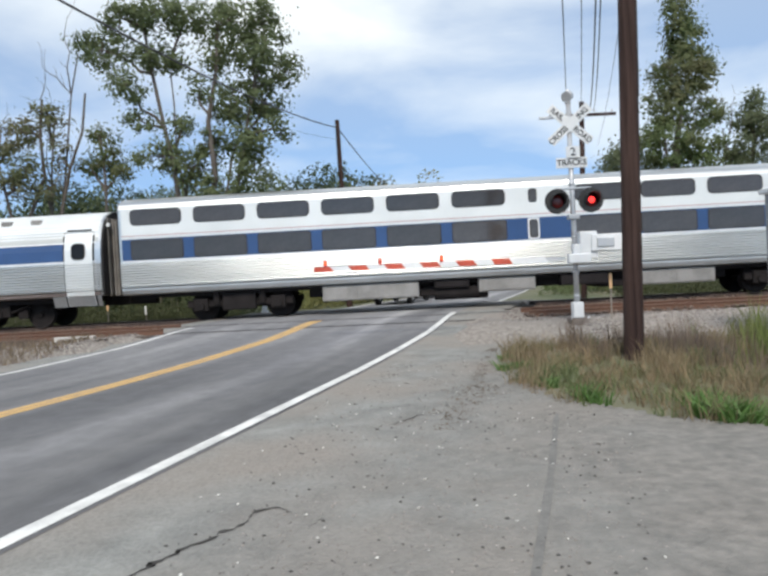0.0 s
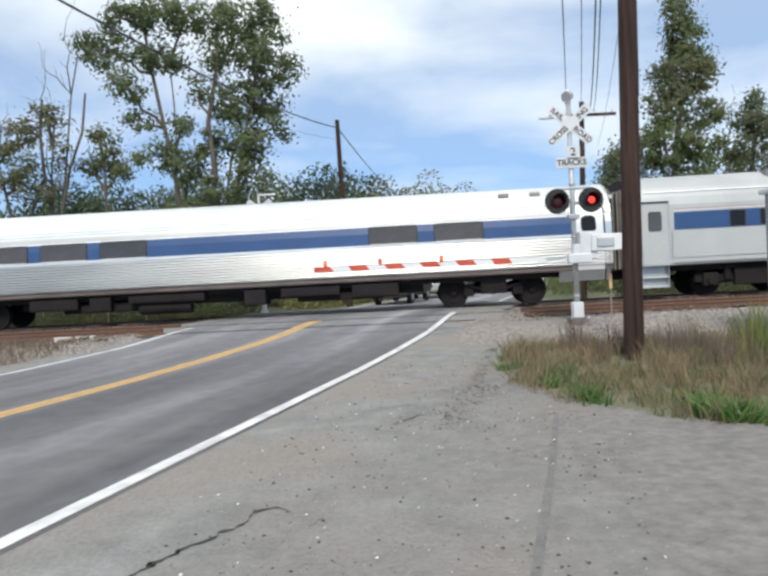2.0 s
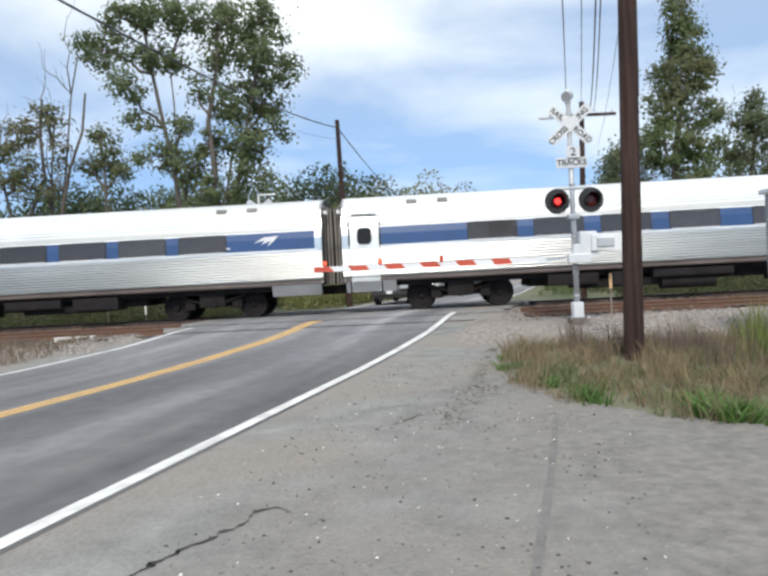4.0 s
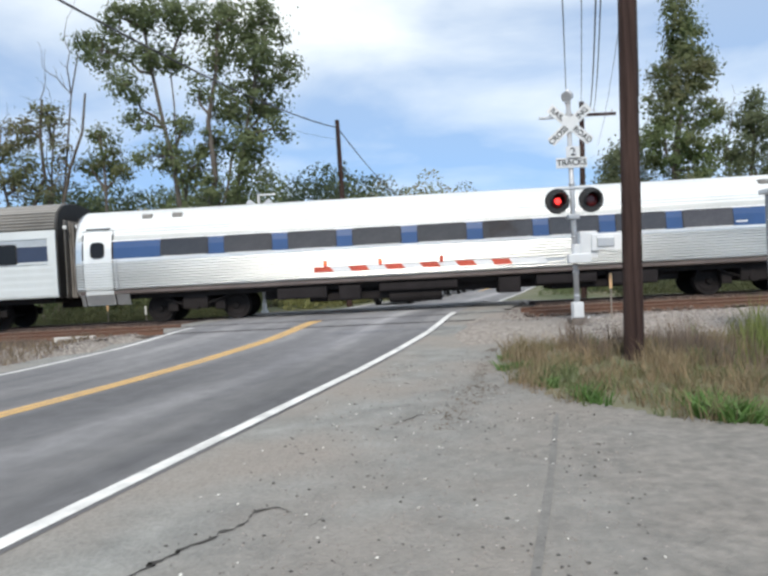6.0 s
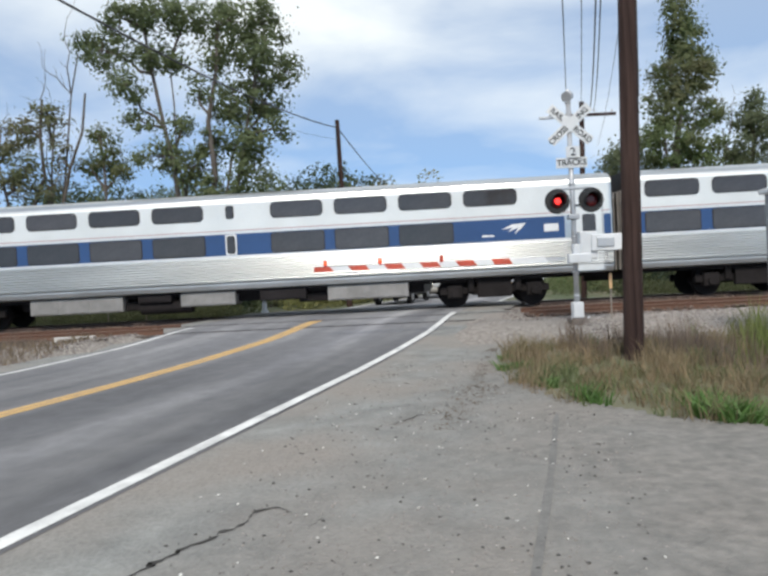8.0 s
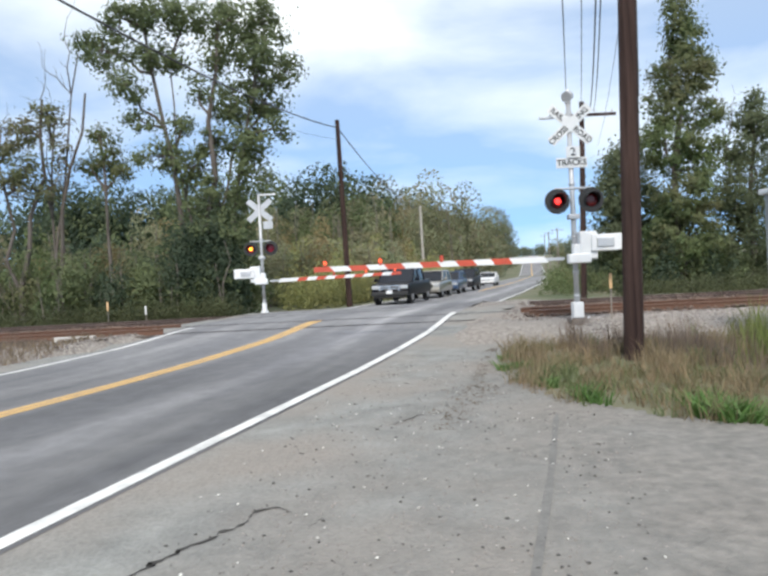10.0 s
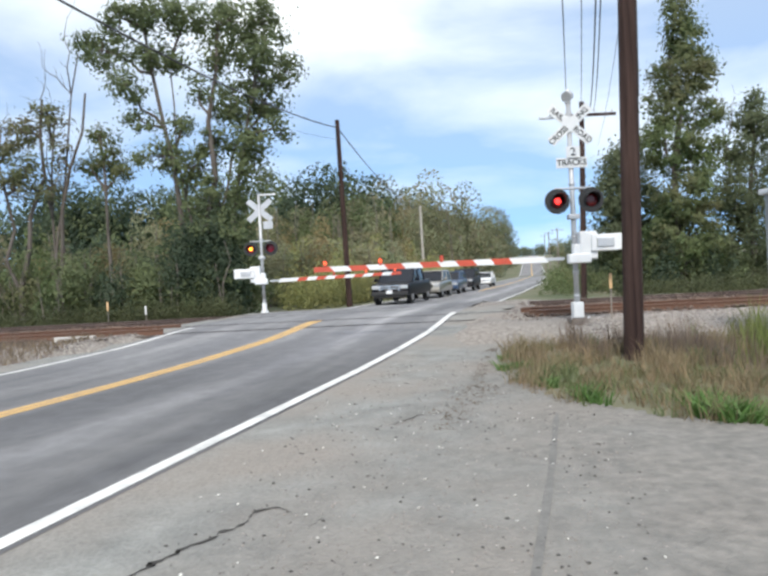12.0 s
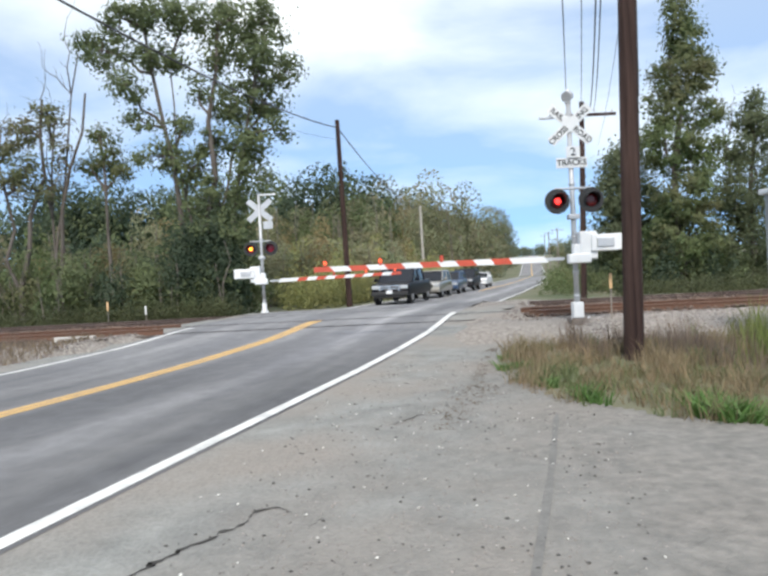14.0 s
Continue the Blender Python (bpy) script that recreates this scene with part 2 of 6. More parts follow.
def dusty_side(m):
    """Brown dirt lies thicker on the paving away from the road."""
    nt = m.node_tree
    N, L = nt.nodes.new, nt.links.new
    b = nt.nodes["Principled BSDF"]
    old = b.inputs["Base Color"].links[0].from_socket
    geo, sep = N("ShaderNodeNewGeometry"), N("ShaderNodeSeparateXYZ")
    L(geo.outputs["Position"], sep.inputs[0])
    skew = N("ShaderNodeMath"); skew.operation = "MULTIPLY_ADD"
    skew.inputs[1].default_value, skew.inputs[2].default_value = -0.275, 0.95
    L(sep.outputs["Y"], skew.inputs[0])
    off = N("ShaderNodeMath"); off.operation = "ADD"
    L(sep.outputs["X"], off.inputs[0]); L(skew.outputs[0], off.inputs[1])
    nz, fine = N("ShaderNodeTexNoise"), N("ShaderNodeTexNoise")
    nz.inputs["Scale"].default_value, nz.inputs["Detail"].default_value = 0.8, 6
    fine.inputs["Scale"].default_value, fine.inputs["Detail"].default_value = 9.0, 6
    L(geo.outputs["Position"], nz.inputs["Vector"]); L(geo.outputs["Position"], fine.inputs["Vector"])
    wob = N("ShaderNodeMath"); wob.operation = "MULTIPLY_ADD"; wob.inputs[1].default_value = 5.0
    L(nz.outputs["Fac"], wob.inputs[0]); L(off.outputs[0], wob.inputs[2])
    r = N("ShaderNodeMapRange"); r.inputs["From Min"].default_value, r.inputs["From Max"].default_value, r.inputs["To Max"].default_value = 7.6, 10.6, 0.8
    L(wob.outputs[0], r.inputs[0])
    dirt = N("ShaderNodeValToRGB")
    dirt.color_ramp.elements[0].position, dirt.color_ramp.elements[1].position = 0.3, 0.7
    dirt.color_ramp.elements[0].color, dirt.color_ramp.elements[1].color = (0.125, 0.118, 0.108, 1), (0.235, 0.218, 0.198, 1)
    L(fine.outputs["Fac"], dirt.inputs[0])
    mx = N("ShaderNodeMixRGB")
    L(r.outputs[0], mx.inputs[0]); L(old, mx.inputs[1]); L(dirt.outputs[0], mx.inputs[2])
    L(mx.outputs[0], b.inputs["Base Color"])


wear_bands_and_sheen(ASPHALT)
dusty_side(SHOULDER)


# ---- mesh helpers ----
def part(name, bm, material, parent=None, label=""):
    """Links a bmesh as one mesh object under a thing or part."""
    me = bpy.data.meshes.new(name)
    bm.to_mesh(me)
    bm.free()
    me.materials.append(material)
    ob = new(name, me)
    if parent:
        ob.parent = parent
    if label:
        ob["label"] = label
    return ob


def share(name, me, parent, m, label=""):
    """Another object on an existing mesh."""
    ob = new(name, me)
    ob.parent = parent
    ob.matrix_basis = m
    if label:
        ob["label"] = label
    return ob


def empty(name, m, label, category, group="", kind=""):
    ob = new(name)
    ob.matrix_basis = m
    return tagged(ob, label, category, group, kind)


def box(bm, x0, x1, y0, y1, z0, z1, bevel=0.0):
    r = bmesh.ops.create_cube(bm, size=1.0)
    vs = r["verts"]
    for v in vs:
        v.co = ((x0 + x1) / 2 + v.co.x * (x1 - x0), (y0 + y1) / 2 + v.co.y * (y1 - y0), (z0 + z1) / 2 + v.co.z * (z1 - z0))
    if bevel:
        es = list({e for v in vs for e in v.link_edges})
        bmesh.ops.bevel(bm, geom=es, offset=bevel, segments=2, affect="EDGES", profile=0.5)
    return bm


def rod(bm, p0, p1, r0, r1=None, n=10):
    """A tapered rod from p0 to p1."""
    r1 = r0 if r1 is None else r1
    a, b = Vector(p0), Vector(p1)
    d = b - a
    m = Matrix.Translation((a + b) / 2) @ d.to_track_quat("Z", "Y").to_matrix().to_4x4()
    bmesh.ops.create_cone(bm, cap_ends=True, segments=n, radius1=r0, radius2=r1, depth=d.length, matrix=m)
    return bm


def extrude_profile(bm, pts, x0, x1, caps=True):
    """Sweeps a closed (y, z) outline along x."""
    a = [bm.verts.new((x0, y, z)) for y, z in pts]
    b = [bm.verts.new((x1, y, z)) for y, z in pts]
    n = len(pts)
    for i in range(n):
        j = (i + 1) % n
        bm.faces.new((a[i], a[j], b[j], b[i]))
    if caps:
        bm.faces.new(a[::-1])
        bm.faces.new(b)
    bmesh.ops.recalc_face_normals(bm, faces=bm.faces[:])
    return bm


def rounded_rect(w, h, r, n=4):
    pts = []
    for cx, cz, a0 in ((w / 2 - r, h / 2 - r, 0), (-w / 2 + r, h / 2 - r, 90), (-w / 2 + r, -h / 2 + r, 180), (w / 2 - r, -h / 2 + r, 270)):
        for i in range(n + 1):
            a = radians(a0 + 90 * i / n)
            pts.append((cx + r * math.cos(a), cz + r * math.sin(a)))
    return pts


def plate(bm, pts, y0, y1):
    """A flat plate with an (x, z) outline, from y0 (front) to y1."""
    a = [bm.verts.new((x, y0, z)) for x, z in pts]
    b = [bm.verts.new((x, y1, z)) for x, z in pts]
    n = len(pts)
    bm.faces.new(a)
    bm.faces.new(b[::-1])
    for i in range(n):
        j = (i + 1) % n
        bm.faces.new((a[i], b[i], b[j], a[j]))
    bmesh.ops.recalc_face_normals(bm, faces=bm.faces[:])
    return bm


def smooth(ob):
    for p in ob.data.polygons:
        p.use_smooth = True
    return ob


def lerp_table(table, v):
    return float(np.interp(v, [a for a, _ in table], [b for _, b in table]))


def step(a, b, v):
    t = min(1.0, max(0.0, (v - a) / (b - a)))
    return t * t * (3 - 2 * t)


# ---- the lie of the land ----
ROAD_Z = [(-200, -0.38), (-12.6, -0.38), (-10.1, -0.35), (-8.6, -0.31), (-7.1, -0.27), (-5.6, -0.17), (-4.6, -0.09), (-3.1, -0.03), (-1.6, -0.008), (2.0, 0.0),
          (4.4, -0.15), (7.2, -0.33), (19, -0.45), (40, -0.55), (85, -1.0), (175, -1.7), (275, 2.0), (395, 7.4), (500, 9.0), (5000, 9.0)]
SLOPE = 0.275


def road_x(y):
    """The x of the yellow line at y."""
    if y < 45:
        return -5.146 + SLOPE * (y + 15.26)
    if y < 182:
        return road_x(44.99) + 0.232 * (y - 45)
    return road_x(181.99) + 0.208 * (y - 182)


def road_z(y):
    return lerp_table(ROAD_Z, y)


def land(x, y):
    """Height of the open ground."""
    z = road_z(y)
    off = (x - road_x(y)) / 1.037
    side = max(off - (7.5 - 2.6 * step(-11.5, -9.0, y)), -off - 4.2, 0.0)
    z -= 0.035 + 0.12 * step(0.0, 3.0, side)
    far_out = (2.8, 6.0) if off > 0 else (2.3, 4.2)
    near_track = 1 - step(*far_out, abs(y + 2.5) - 2.2)
    bed = -0.09 * step(0.2, 1.2, side)
    z = z * (1 - near_track) + (-0.06 + bed) * near_track if side > 0 else z
    z += 0.05 * noise.noise((x * 0.35, y * 0.35, 0)) * step(0, 3, side)
    return z


def ground_mix(m):
    """Earth turns to grey-brown gravel along the railway and on the verge of the road."""
    nt = m.node_tree
    N, L = nt.nodes.new, nt.links.new
    b = nt.nodes["Principled BSDF"]
    old = b.inputs["Base Color"].links[0].from_socket
    geo = N("ShaderNodeNewGeometry")
    sep = N("ShaderNodeSeparateXYZ")
    L(geo.outputs["Position"], sep.inputs[0])
    n1, n2 = N("ShaderNodeTexNoise"), N("ShaderNodeTexNoise")
    n1.inputs["Scale"].default_value, n2.inputs["Scale"].default_value, n2.inputs["Detail"].default_value = 0.9, 14, 4
    L(geo.outputs["Position"], n1.inputs["Vector"]); L(geo.outputs["Position"], n2.inputs["Vector"])
    ab = N("ShaderNodeMath"); ab.operation = "ADD"; ab.inputs[1].default_value = 3.2
    L(sep.outputs["Y"], ab.inputs[0])
    aa = N("ShaderNodeMath"); aa.operation = "ABSOLUTE"
    L(ab.outputs[0], aa.inputs[0])
    ma = N("ShaderNodeMath"); ma.operation = "MULTIPLY_ADD"; ma.inputs[1].default_value = 3.0
    L(n1.outputs["Fac"], ma.inputs[0]); L(aa.outputs[0], ma.inputs[2])
    mr = N("ShaderNodeMapRange")
    mr.inputs["From Min"].default_value, mr.inputs["From Max"].default_value = 10.9, 9.3
    L(ma.outputs[0], mr.inputs[0])
    r = N("ShaderNodeValToRGB")
    r.color_ramp.elements[0].position, r.color_ramp.elements[1].position = 0.36, 0.66
    r.color_ramp.elements[0].color, r.color_ramp.elements[1].color = (0.15, 0.13, 0.115, 1), (0.33, 0.30, 0.27, 1)
    L(n2.outputs["Fac"], r.inputs[0])
    mx = N("ShaderNodeMixRGB")
    L(mr.outputs[0], mx.inputs[0]); L(old, mx.inputs[1]); L(r.outputs[0], mx.inputs[2])
    L(mx.outputs[0], b.inputs["Base Color"])


def build_land():
    xs = np.unique(np.concatenate([np.arange(-30, 30.1, 0.5), np.linspace(-120, -30, 31), np.linspace(30, 160, 40),
                                   [-4000, -2000, -1000, -600, -400, -300, -200, 200, 300, 400, 600, 1000, 2000, 4000]]))
    ys = np.unique(np.concatenate([np.arange(-32, 24.1, 0.5), np.linspace(24, 120, 40), np.linspace(120, 540, 50),
                                   [-4000, -1500, -500, -200, -100, -60, -40, 700, 1000, 2000, 4500]]))
    bm = bmesh.new()
    grid = [[bm.verts.new((x, y, land(float(x), float(y)))) for x in xs] for y in ys]
    for j in range(len(ys) - 1):
        for i in range(len(xs) - 1):
            bm.faces.new((grid[j][i], grid[j][i + 1], grid[j + 1][i + 1], grid[j + 1][i]))
    ground_mix(GROUND)
    ob = smooth(part("ground", bm, GROUND))
    tagged(ob, "brown and green earth with weeds and gravel", "ground", kind="structure")


def patch_edge(y):
    """Where the grass beside the turnout begins, by y."""
    return float(np.interp(y, [-18.6, -18.15, -17.97, -17.17, -16.4, -14.9, -12.0, -10.5, -9.6], [7.0, 3.45, 3.15, 2.5, 1.95, 1.65, 1.95, 2.6, 3.2]))


def strip(bm, y0, y1, o0, o1, lift, dy=0.5, wob=0.0, fine=0.8):
    """A strip of road surface between offsets o0 and o1 across from the yellow line."""
    ys = [y0]
    while ys[-1] < y1 - 1e-6:
        ys.append(min(y1, ys[-1] + dy * (1 if ys[-1] < 30 else 8)))
    n = max(1, int(abs(o1 - o0) / fine))
    rows = []
    for y in ys:
        row = []
        for i in range(n + 1):
            o = o0 + (o1 - o0) * i / n
            if wob and i in (0, n):
                o += wob * noise.noise((y * 0.9, o, 1.3))
            row.append(bm.verts.new((road_x(y) + o * 1.037, y, road_z(y) + lift)))
        rows.append(row)
    for a, b in zip(rows, rows[1:]):
        for i in range(n):
            bm.faces.new((a[i], a[i + 1], b[i + 1], b[i]))
    return bm


def build_road():
    road = part("road", strip(bmesh.new(), -200, 520, -3.75, 3.93, 0.0), ASPHALT)
    tagged(road, "worn dark grey asphalt road over the rails", "road", kind="structure")
    b = bmesh.new()
    strip(b, -60, -19.0, 3.88, 9.6, -0.005)
    strip(b, -19.0, -3.0, 3.88, 9.6, -0.005, dy=0.11, fine=0.11)
    strip(b, -3.0, 7.0, 3.88, 5.4, -0.006)
    gone = [f for f in b.faces if f.calc_center_median().y > -18.6 and f.calc_center_median().x > patch_edge(f.calc_center_median().y) + 0.25 + 0.35 * noise.noise(f.calc_center_median() * 1.3)]
    bmesh.ops.delete(b, geom=gone, context="FACES")
    strip(b, -30.0, 7.0, -4.5, -3.7, -0.006, wob=0.2)
    # a narrow, slightly darker band across the paving
    t = bmesh.new()
    rows = [(1.80, -16.95, 0.012), (1.70, -17.3, 0.032), (1.52, -18.0, 0.026), (1.36, -18.6, 0.034), (1.2, -19.2, 0.026), (1.06, -19.7, 0.034), (0.75, -20.8, 0.028), (0.45, -21.9, 0.034)]
    vs = [(t.verts.new((x - w, y, road_z(y) - 0.001)), t.verts.new((x + w, y, road_z(y) - 0.001))) for x, y, w in rows]
    for a, c in zip(vs, vs[1:]):
        t.faces.new((a[0], c[0], c[1], a[1]))
    tagged(part("dark_band", t, DARK_BAND), "faint dark band across the paving", "seam", kind="structure")
    tagged(part("shoulder", b, SHOULDER), "paler cracked asphalt shoulder beside the road", "pavement", kind="structure")
    b = bmesh.new()
    strip(b, -200, -3.4, 3.72, 3.88, 0.006)
    strip(b, 6.5, 400, 3.75, 3.88, 0.006)
    strip(b, -200, -3.9, -3.55, -3.42, 0.006)
    strip(b, 6.5, 400, -3.55, -3.42, 0.006)
    tagged(part("edge_line", b, WHITE_LINE, road), "white painted edge line", kind="structure")
    b = bmesh.new()
    strip(b, -200, -3.8, -0.165, -0.012, 0.006)
    strip(b, -200, -3.8, 0.012, 0.165, 0.006)
    strip(b, 30, 400, -0.165, -0.012, 0.006)
    strip(b, 30, 400, 0.012, 0.165, 0.006)
    tagged(part("centre_line", b, YELLOW_LINE, road), "double yellow centre line", kind="structure")


def rail_profile():
    return [(-0.07, -0.18), (0.07, -0.18), (0.07, -0.165), (0.012, -0.145), (0.012, -0.05), (0.036, -0.035), (0.036, -0.004),
            (0.028, 0.0), (-0.028, 0.0), (-0.036, -0.004), (-0.036, -0.035), (-0.012, -0.05), (-0.012, -0.145), (-0.07, -0.165)]


TURN = -2.5     # the rails run slightly aslant, further off to the west


def build_track(yc, z, name_label, x_left, x_right, steel):
    """Rails and sleepers on both sides of the road; across the road flush flangeways in the paving."""
    tr = empty("railway_track", pose(0, yc, z, 0, 0, TURN), name_label, "railway track", "railway tracks", "structure")
    for s in (-0.7525, 0.7525):
        for x0, x1 in ((-420, x_left), (x_right, 560)):
            b = extrude_profile(bmesh.new(), [(y + s, zz) for y, zz in rail_profile()], x0, x1)
            part("rail", b, steel, tr, "rust-brown steel rail")
            b = box(bmesh.new(), x0, x1, s - 0.026, s + 0.026, -0.001, 0.003)
            part("rail_head", b, RAIL_TOP, tr, "worn steel running surface")
        b = bmesh.new()
        n = 12
        for dy, w in ((0.0, 0.03), (0.075, 0.02)):
            rows = []
            for i in range(n + 1):
                x = x_left + (x_right - x_left) * i / n
                zz = [road_z(yc + s + dy + e + x * math.sin(radians(TURN))) - z + 0.004 for e in (-w, w)]
                rows.append((b.verts.new((x, s + dy - w, zz[0])), b.verts.new((x, s + dy + w, zz[1]))))
            for p, q in zip(rows, rows[1:]):
                b.faces.new((p[0], q[0], q[1], p[1]))
        part("flangeway", b, UNDER, tr, "dark flangeway in the paving")
    b = bmesh.new()
    box(b, -0.12, 0.12, -1.3, 1.3, -0.34, -0.165, 0.012)
    sl = part("sleeper", b, SLEEPER, tr, "weathered timber sleeper")
    for i in range(-55, 100):
        x = i * 0.56
        if x_left - 0.3 < x < x_right + 0.3:
            continue
        share("sleeper", sl.data, tr, pose(x, 0, random.uniform(-0.01, 0.01), 0, 0, random.uniform(-1.5, 1.5)))
    sl.matrix_basis = pose(x_left - 0.3, 0, 0)
    return tr


build_land()
build_road()
build_track(-0.45, 0.0, "main line rails on timber sleepers and ballast", -5.3, 5.0, RAIL_DARK)
build_track(-4.6, 0.03, "rusty second line rails on timber sleepers and ballast", -6.1, 3.9, RAIL_RUST)


# ---- the train ----
SKIRT = [(1.36, 0.6), (1.52, 1.06)]
PITCH = 26.0            # coupler to coupler
BODY = 25.35
AMFLEET = [(1.36, 0.98), (1.50, 1.02), (1.545, 1.25), (1.56, 1.7), (1.555, 2.15), (1.53, 2.5), (1.47, 2.8), (1.37, 3.1), (1.2, 3.4), (0.9, 3.63), (0.5, 3.78), (0.0, 3.83)]
TALL = [(1.40, 0.94), (1.52, 0.98), (1.55, 1.1), (1.55, 2.0), (1.55, 3.0), (1.55, 3.72), (1.50, 3.86), (1.35, 3.98), (1.0, 4.09), (0.5, 4.15), (0.0, 4.16)]
FLAT = [(1.40, 1.0), (1.53, 1.02), (1.55, 1.1), (1.55, 2.0), (1.55, 2.9), (1.50, 3.15), (1.38, 3.45), (1.15, 3.68), (0.8, 3.83), (0.4, 3.9), (0.0, 3.92)]
HERITAGE = [(1.40, 1.0), (1.53, 1.02), (1.55, 1.1), (1.55, 2.0), (1.55, 3.0), (1.54, 3.2), (1.48, 3.5), (1.34, 3.8), (1.0, 4.05), (0.5, 4.15), (0.0, 4.17)]


def half_at(prof, z):
    zs, ys = [p[1] for p in prof], [p[0] for p in prof]
    return float(np.interp(z, zs, ys))


def fluted(prof, z0, z1, pitch, depth):
    """The half outline with flutes between z0 and z1."""
    out = [p for p in prof if p[1] < z0]
    n = int((z1 - z0) / pitch)
    for i in range(n):
        z = z0 + (z1 - z0) * i / n
        d = (z1 - z0) / n
        for f, k in ((0.0, 0.0), (0.08, 0.12), (0.56, 1.0), (0.68, 1.0), (0.95, 0.12)):
            out.append((half_at(prof, z + f * d) + depth * k, z + f * d))
    return out + [p for p in prof if p[1] > z1]


def shell(prof, z0, z1, x0, x1, proud=0.0, side=-1):
    """A thin band following the body side between two heights; side -1 faces the road."""
    zs = [z0] + [p[1] for p in prof if z0 < p[1] < z1] + [z1]
    outer = [(side * (half_at(prof, z) + proud), z) for z in zs]
    inner = [(side * (half_at(prof, z) - 0.02), z) for z in zs]
    return extrude_profile(bmesh.new(), outer + inner[::-1], x0, x1)


def mirrored(half):
    return half + [(-y, z) for y, z in half[::-1] if y > 1e-6]


def truck(car, x):
    t = new("truck")
    t.parent = car
    t.matrix_basis = pose(x, 0, 0)
    t["label"] = "black four-wheel bogie"
    b = bmesh.new()
    for s in (-1, 1):
        box(b, -1.75, 1.75, s * 1.08 - 0.09, s * 1.08 + 0.09, 0.42, 0.66, 0.03)
        box(b, -0.55, 0.55, s * 1.2 - 0.1, s * 1.2 + 0.1, 0.3, 0.85, 0.04)
        for dx in (-1.27, 1.27):
            box(b, dx - 0.24, dx + 0.24, s * 1.14 - 0.13, s * 1.14 + 0.13, 0.3, 0.72, 0.04)
            rod(b, (dx, s * 1.2, 0.46), (dx, s * 1.34, 0.46), 0.14, 0.12, 12)
        for dx in (-0.75, 0.75):
            rod(b, (dx, s * 1.2, 0.5), (dx, s * 1.2, 0.95), 0.11, 0.11, 10)
    box(b, -0.4, 0.4, -1.1, 1.1, 0.45, 0.9, 0.04)
    part("truck_frame", b, UNDER, t)
    b = bmesh.new()
    for s in (-1, 1):
        rod(b, (0, s * 0.69, 0.46), (0, s * 0.83, 0.46), 0.46, 0.455, 28)
        rod(b, (0, s * 0.665, 0.46), (0, s * 0.70, 0.46), 0.485, 0.485, 28)
    rod(b, (0, -0.7, 0.46), (0, 0.7, 0.46), 0.09, 0.09, 10)
    w = part("wheelset", b, UNDER, t)
    w.matrix_basis = pose(-1.27, 0, 0)
    share("wheelset", w.data, t, pose(1.27, 0, 0))
    return t


def inner_truck(car, x):
    """A bogie whose frame lies inside the wheels, so that the discs show."""
    t = new("truck")
    t.parent = car
    t.matrix_basis = pose(x, 0, 0)
    t["label"] = "black bogie with open disc wheels"
    b = bmesh.new()
    for s in (-1, 1):
        box(b, -1.6, 1.6, s * 0.56 - 0.09, s * 0.56 + 0.09, 0.40, 0.70, 0.03)
        box(b, -0.42, 0.42, s * 1.02 - 0.2, s * 1.02 + 0.2, 0.40, 0.92, 0.05)
        rod(b, (0, s * 1.02, 0.55), (0, s * 1.26, 0.55), 0.19, 0.17, 16)
        rod(b, (-1.05, s * 1.12, 0.78), (-0.3, s * 1.12, 0.52), 0.035, 0.035, 8)
        rod(b, (1.05, s * 1.12, 0.78), (0.3, s * 1.12, 0.52), 0.035, 0.035, 8)
        box(b, -0.95, -0.62, s * 0.98 - 0.1, s * 0.98 + 0.1, 0.34, 0.66, 0.03)
        box(b, 0.62, 0.95, s * 0.98 - 0.1, s * 0.98 + 0.1, 0.34, 0.66, 0.03)
    box(b, -0.4, 0.4, -1.1, 1.1, 0.62, 0.95, 0.04)
    part("truck_frame", b, UNDER, t)
    b = bmesh.new()
    for s in (-1, 1):
        rod(b, (0, s * 0.69, 0.46), (0, s * 0.83, 0.46), 0.46, 0.455, 28)
        rod(b, (0, s * 0.83, 0.46), (0, s * 0.85, 0.46), 0.36, 0.30, 24)
        rod(b, (0, s * 0.85, 0.46), (0, s * 0.93, 0.46), 0.11, 0.09, 14)
        rod(b, (0, s * 0.665, 0.46), (0, s * 0.70, 0.46), 0.485, 0.485, 28)
    rod(b, (0, -0.7, 0.46), (0, 0.7, 0.46), 0.09, 0.09, 10)
    w = part("wheelset", b, UNDER, t)
    w.matrix_basis = pose(-1.27, 0, 0)
    share("wheelset", w.data, t, pose(1.27, 0, 0))
    return t


PANES = {}


def train_window(car, prof, x, z, w, h, r=0.1, name="window", glass=None):
    glass = glass or WINDOW
    key = (round(w, 3), round(h, 3), r, glass.name)
    if key not in PANES:
        fb = plate(bmesh.new(), rounded_rect(w + 0.07, h + 0.07, r + 0.03), -0.014, 0.02)
        gb = plate(bmesh.new(), rounded_rect(w, h, r), -0.022, 0.01)
        meshes = []
        for nm, bm, m in (("window_gasket", fb, RUBBER), ("pane", gb, glass)):
            me = bpy.data.meshes.new(nm)
            bm.to_mesh(me)
            bm.free()
            me.materials.append(m)
            meshes.append(me)
        PANES[key] = meshes
    y = -half_at(prof, z)
    tilt = math.degrees(math.atan2(half_at(prof, z - h / 2) - half_at(prof, z + h / 2), h))
    f = share(name, PANES[key][0], car, pose(x, y, z, -tilt, 0, 0))
    share("pane", PANES[key][1], f, pose(0, 0, 0))
    return f


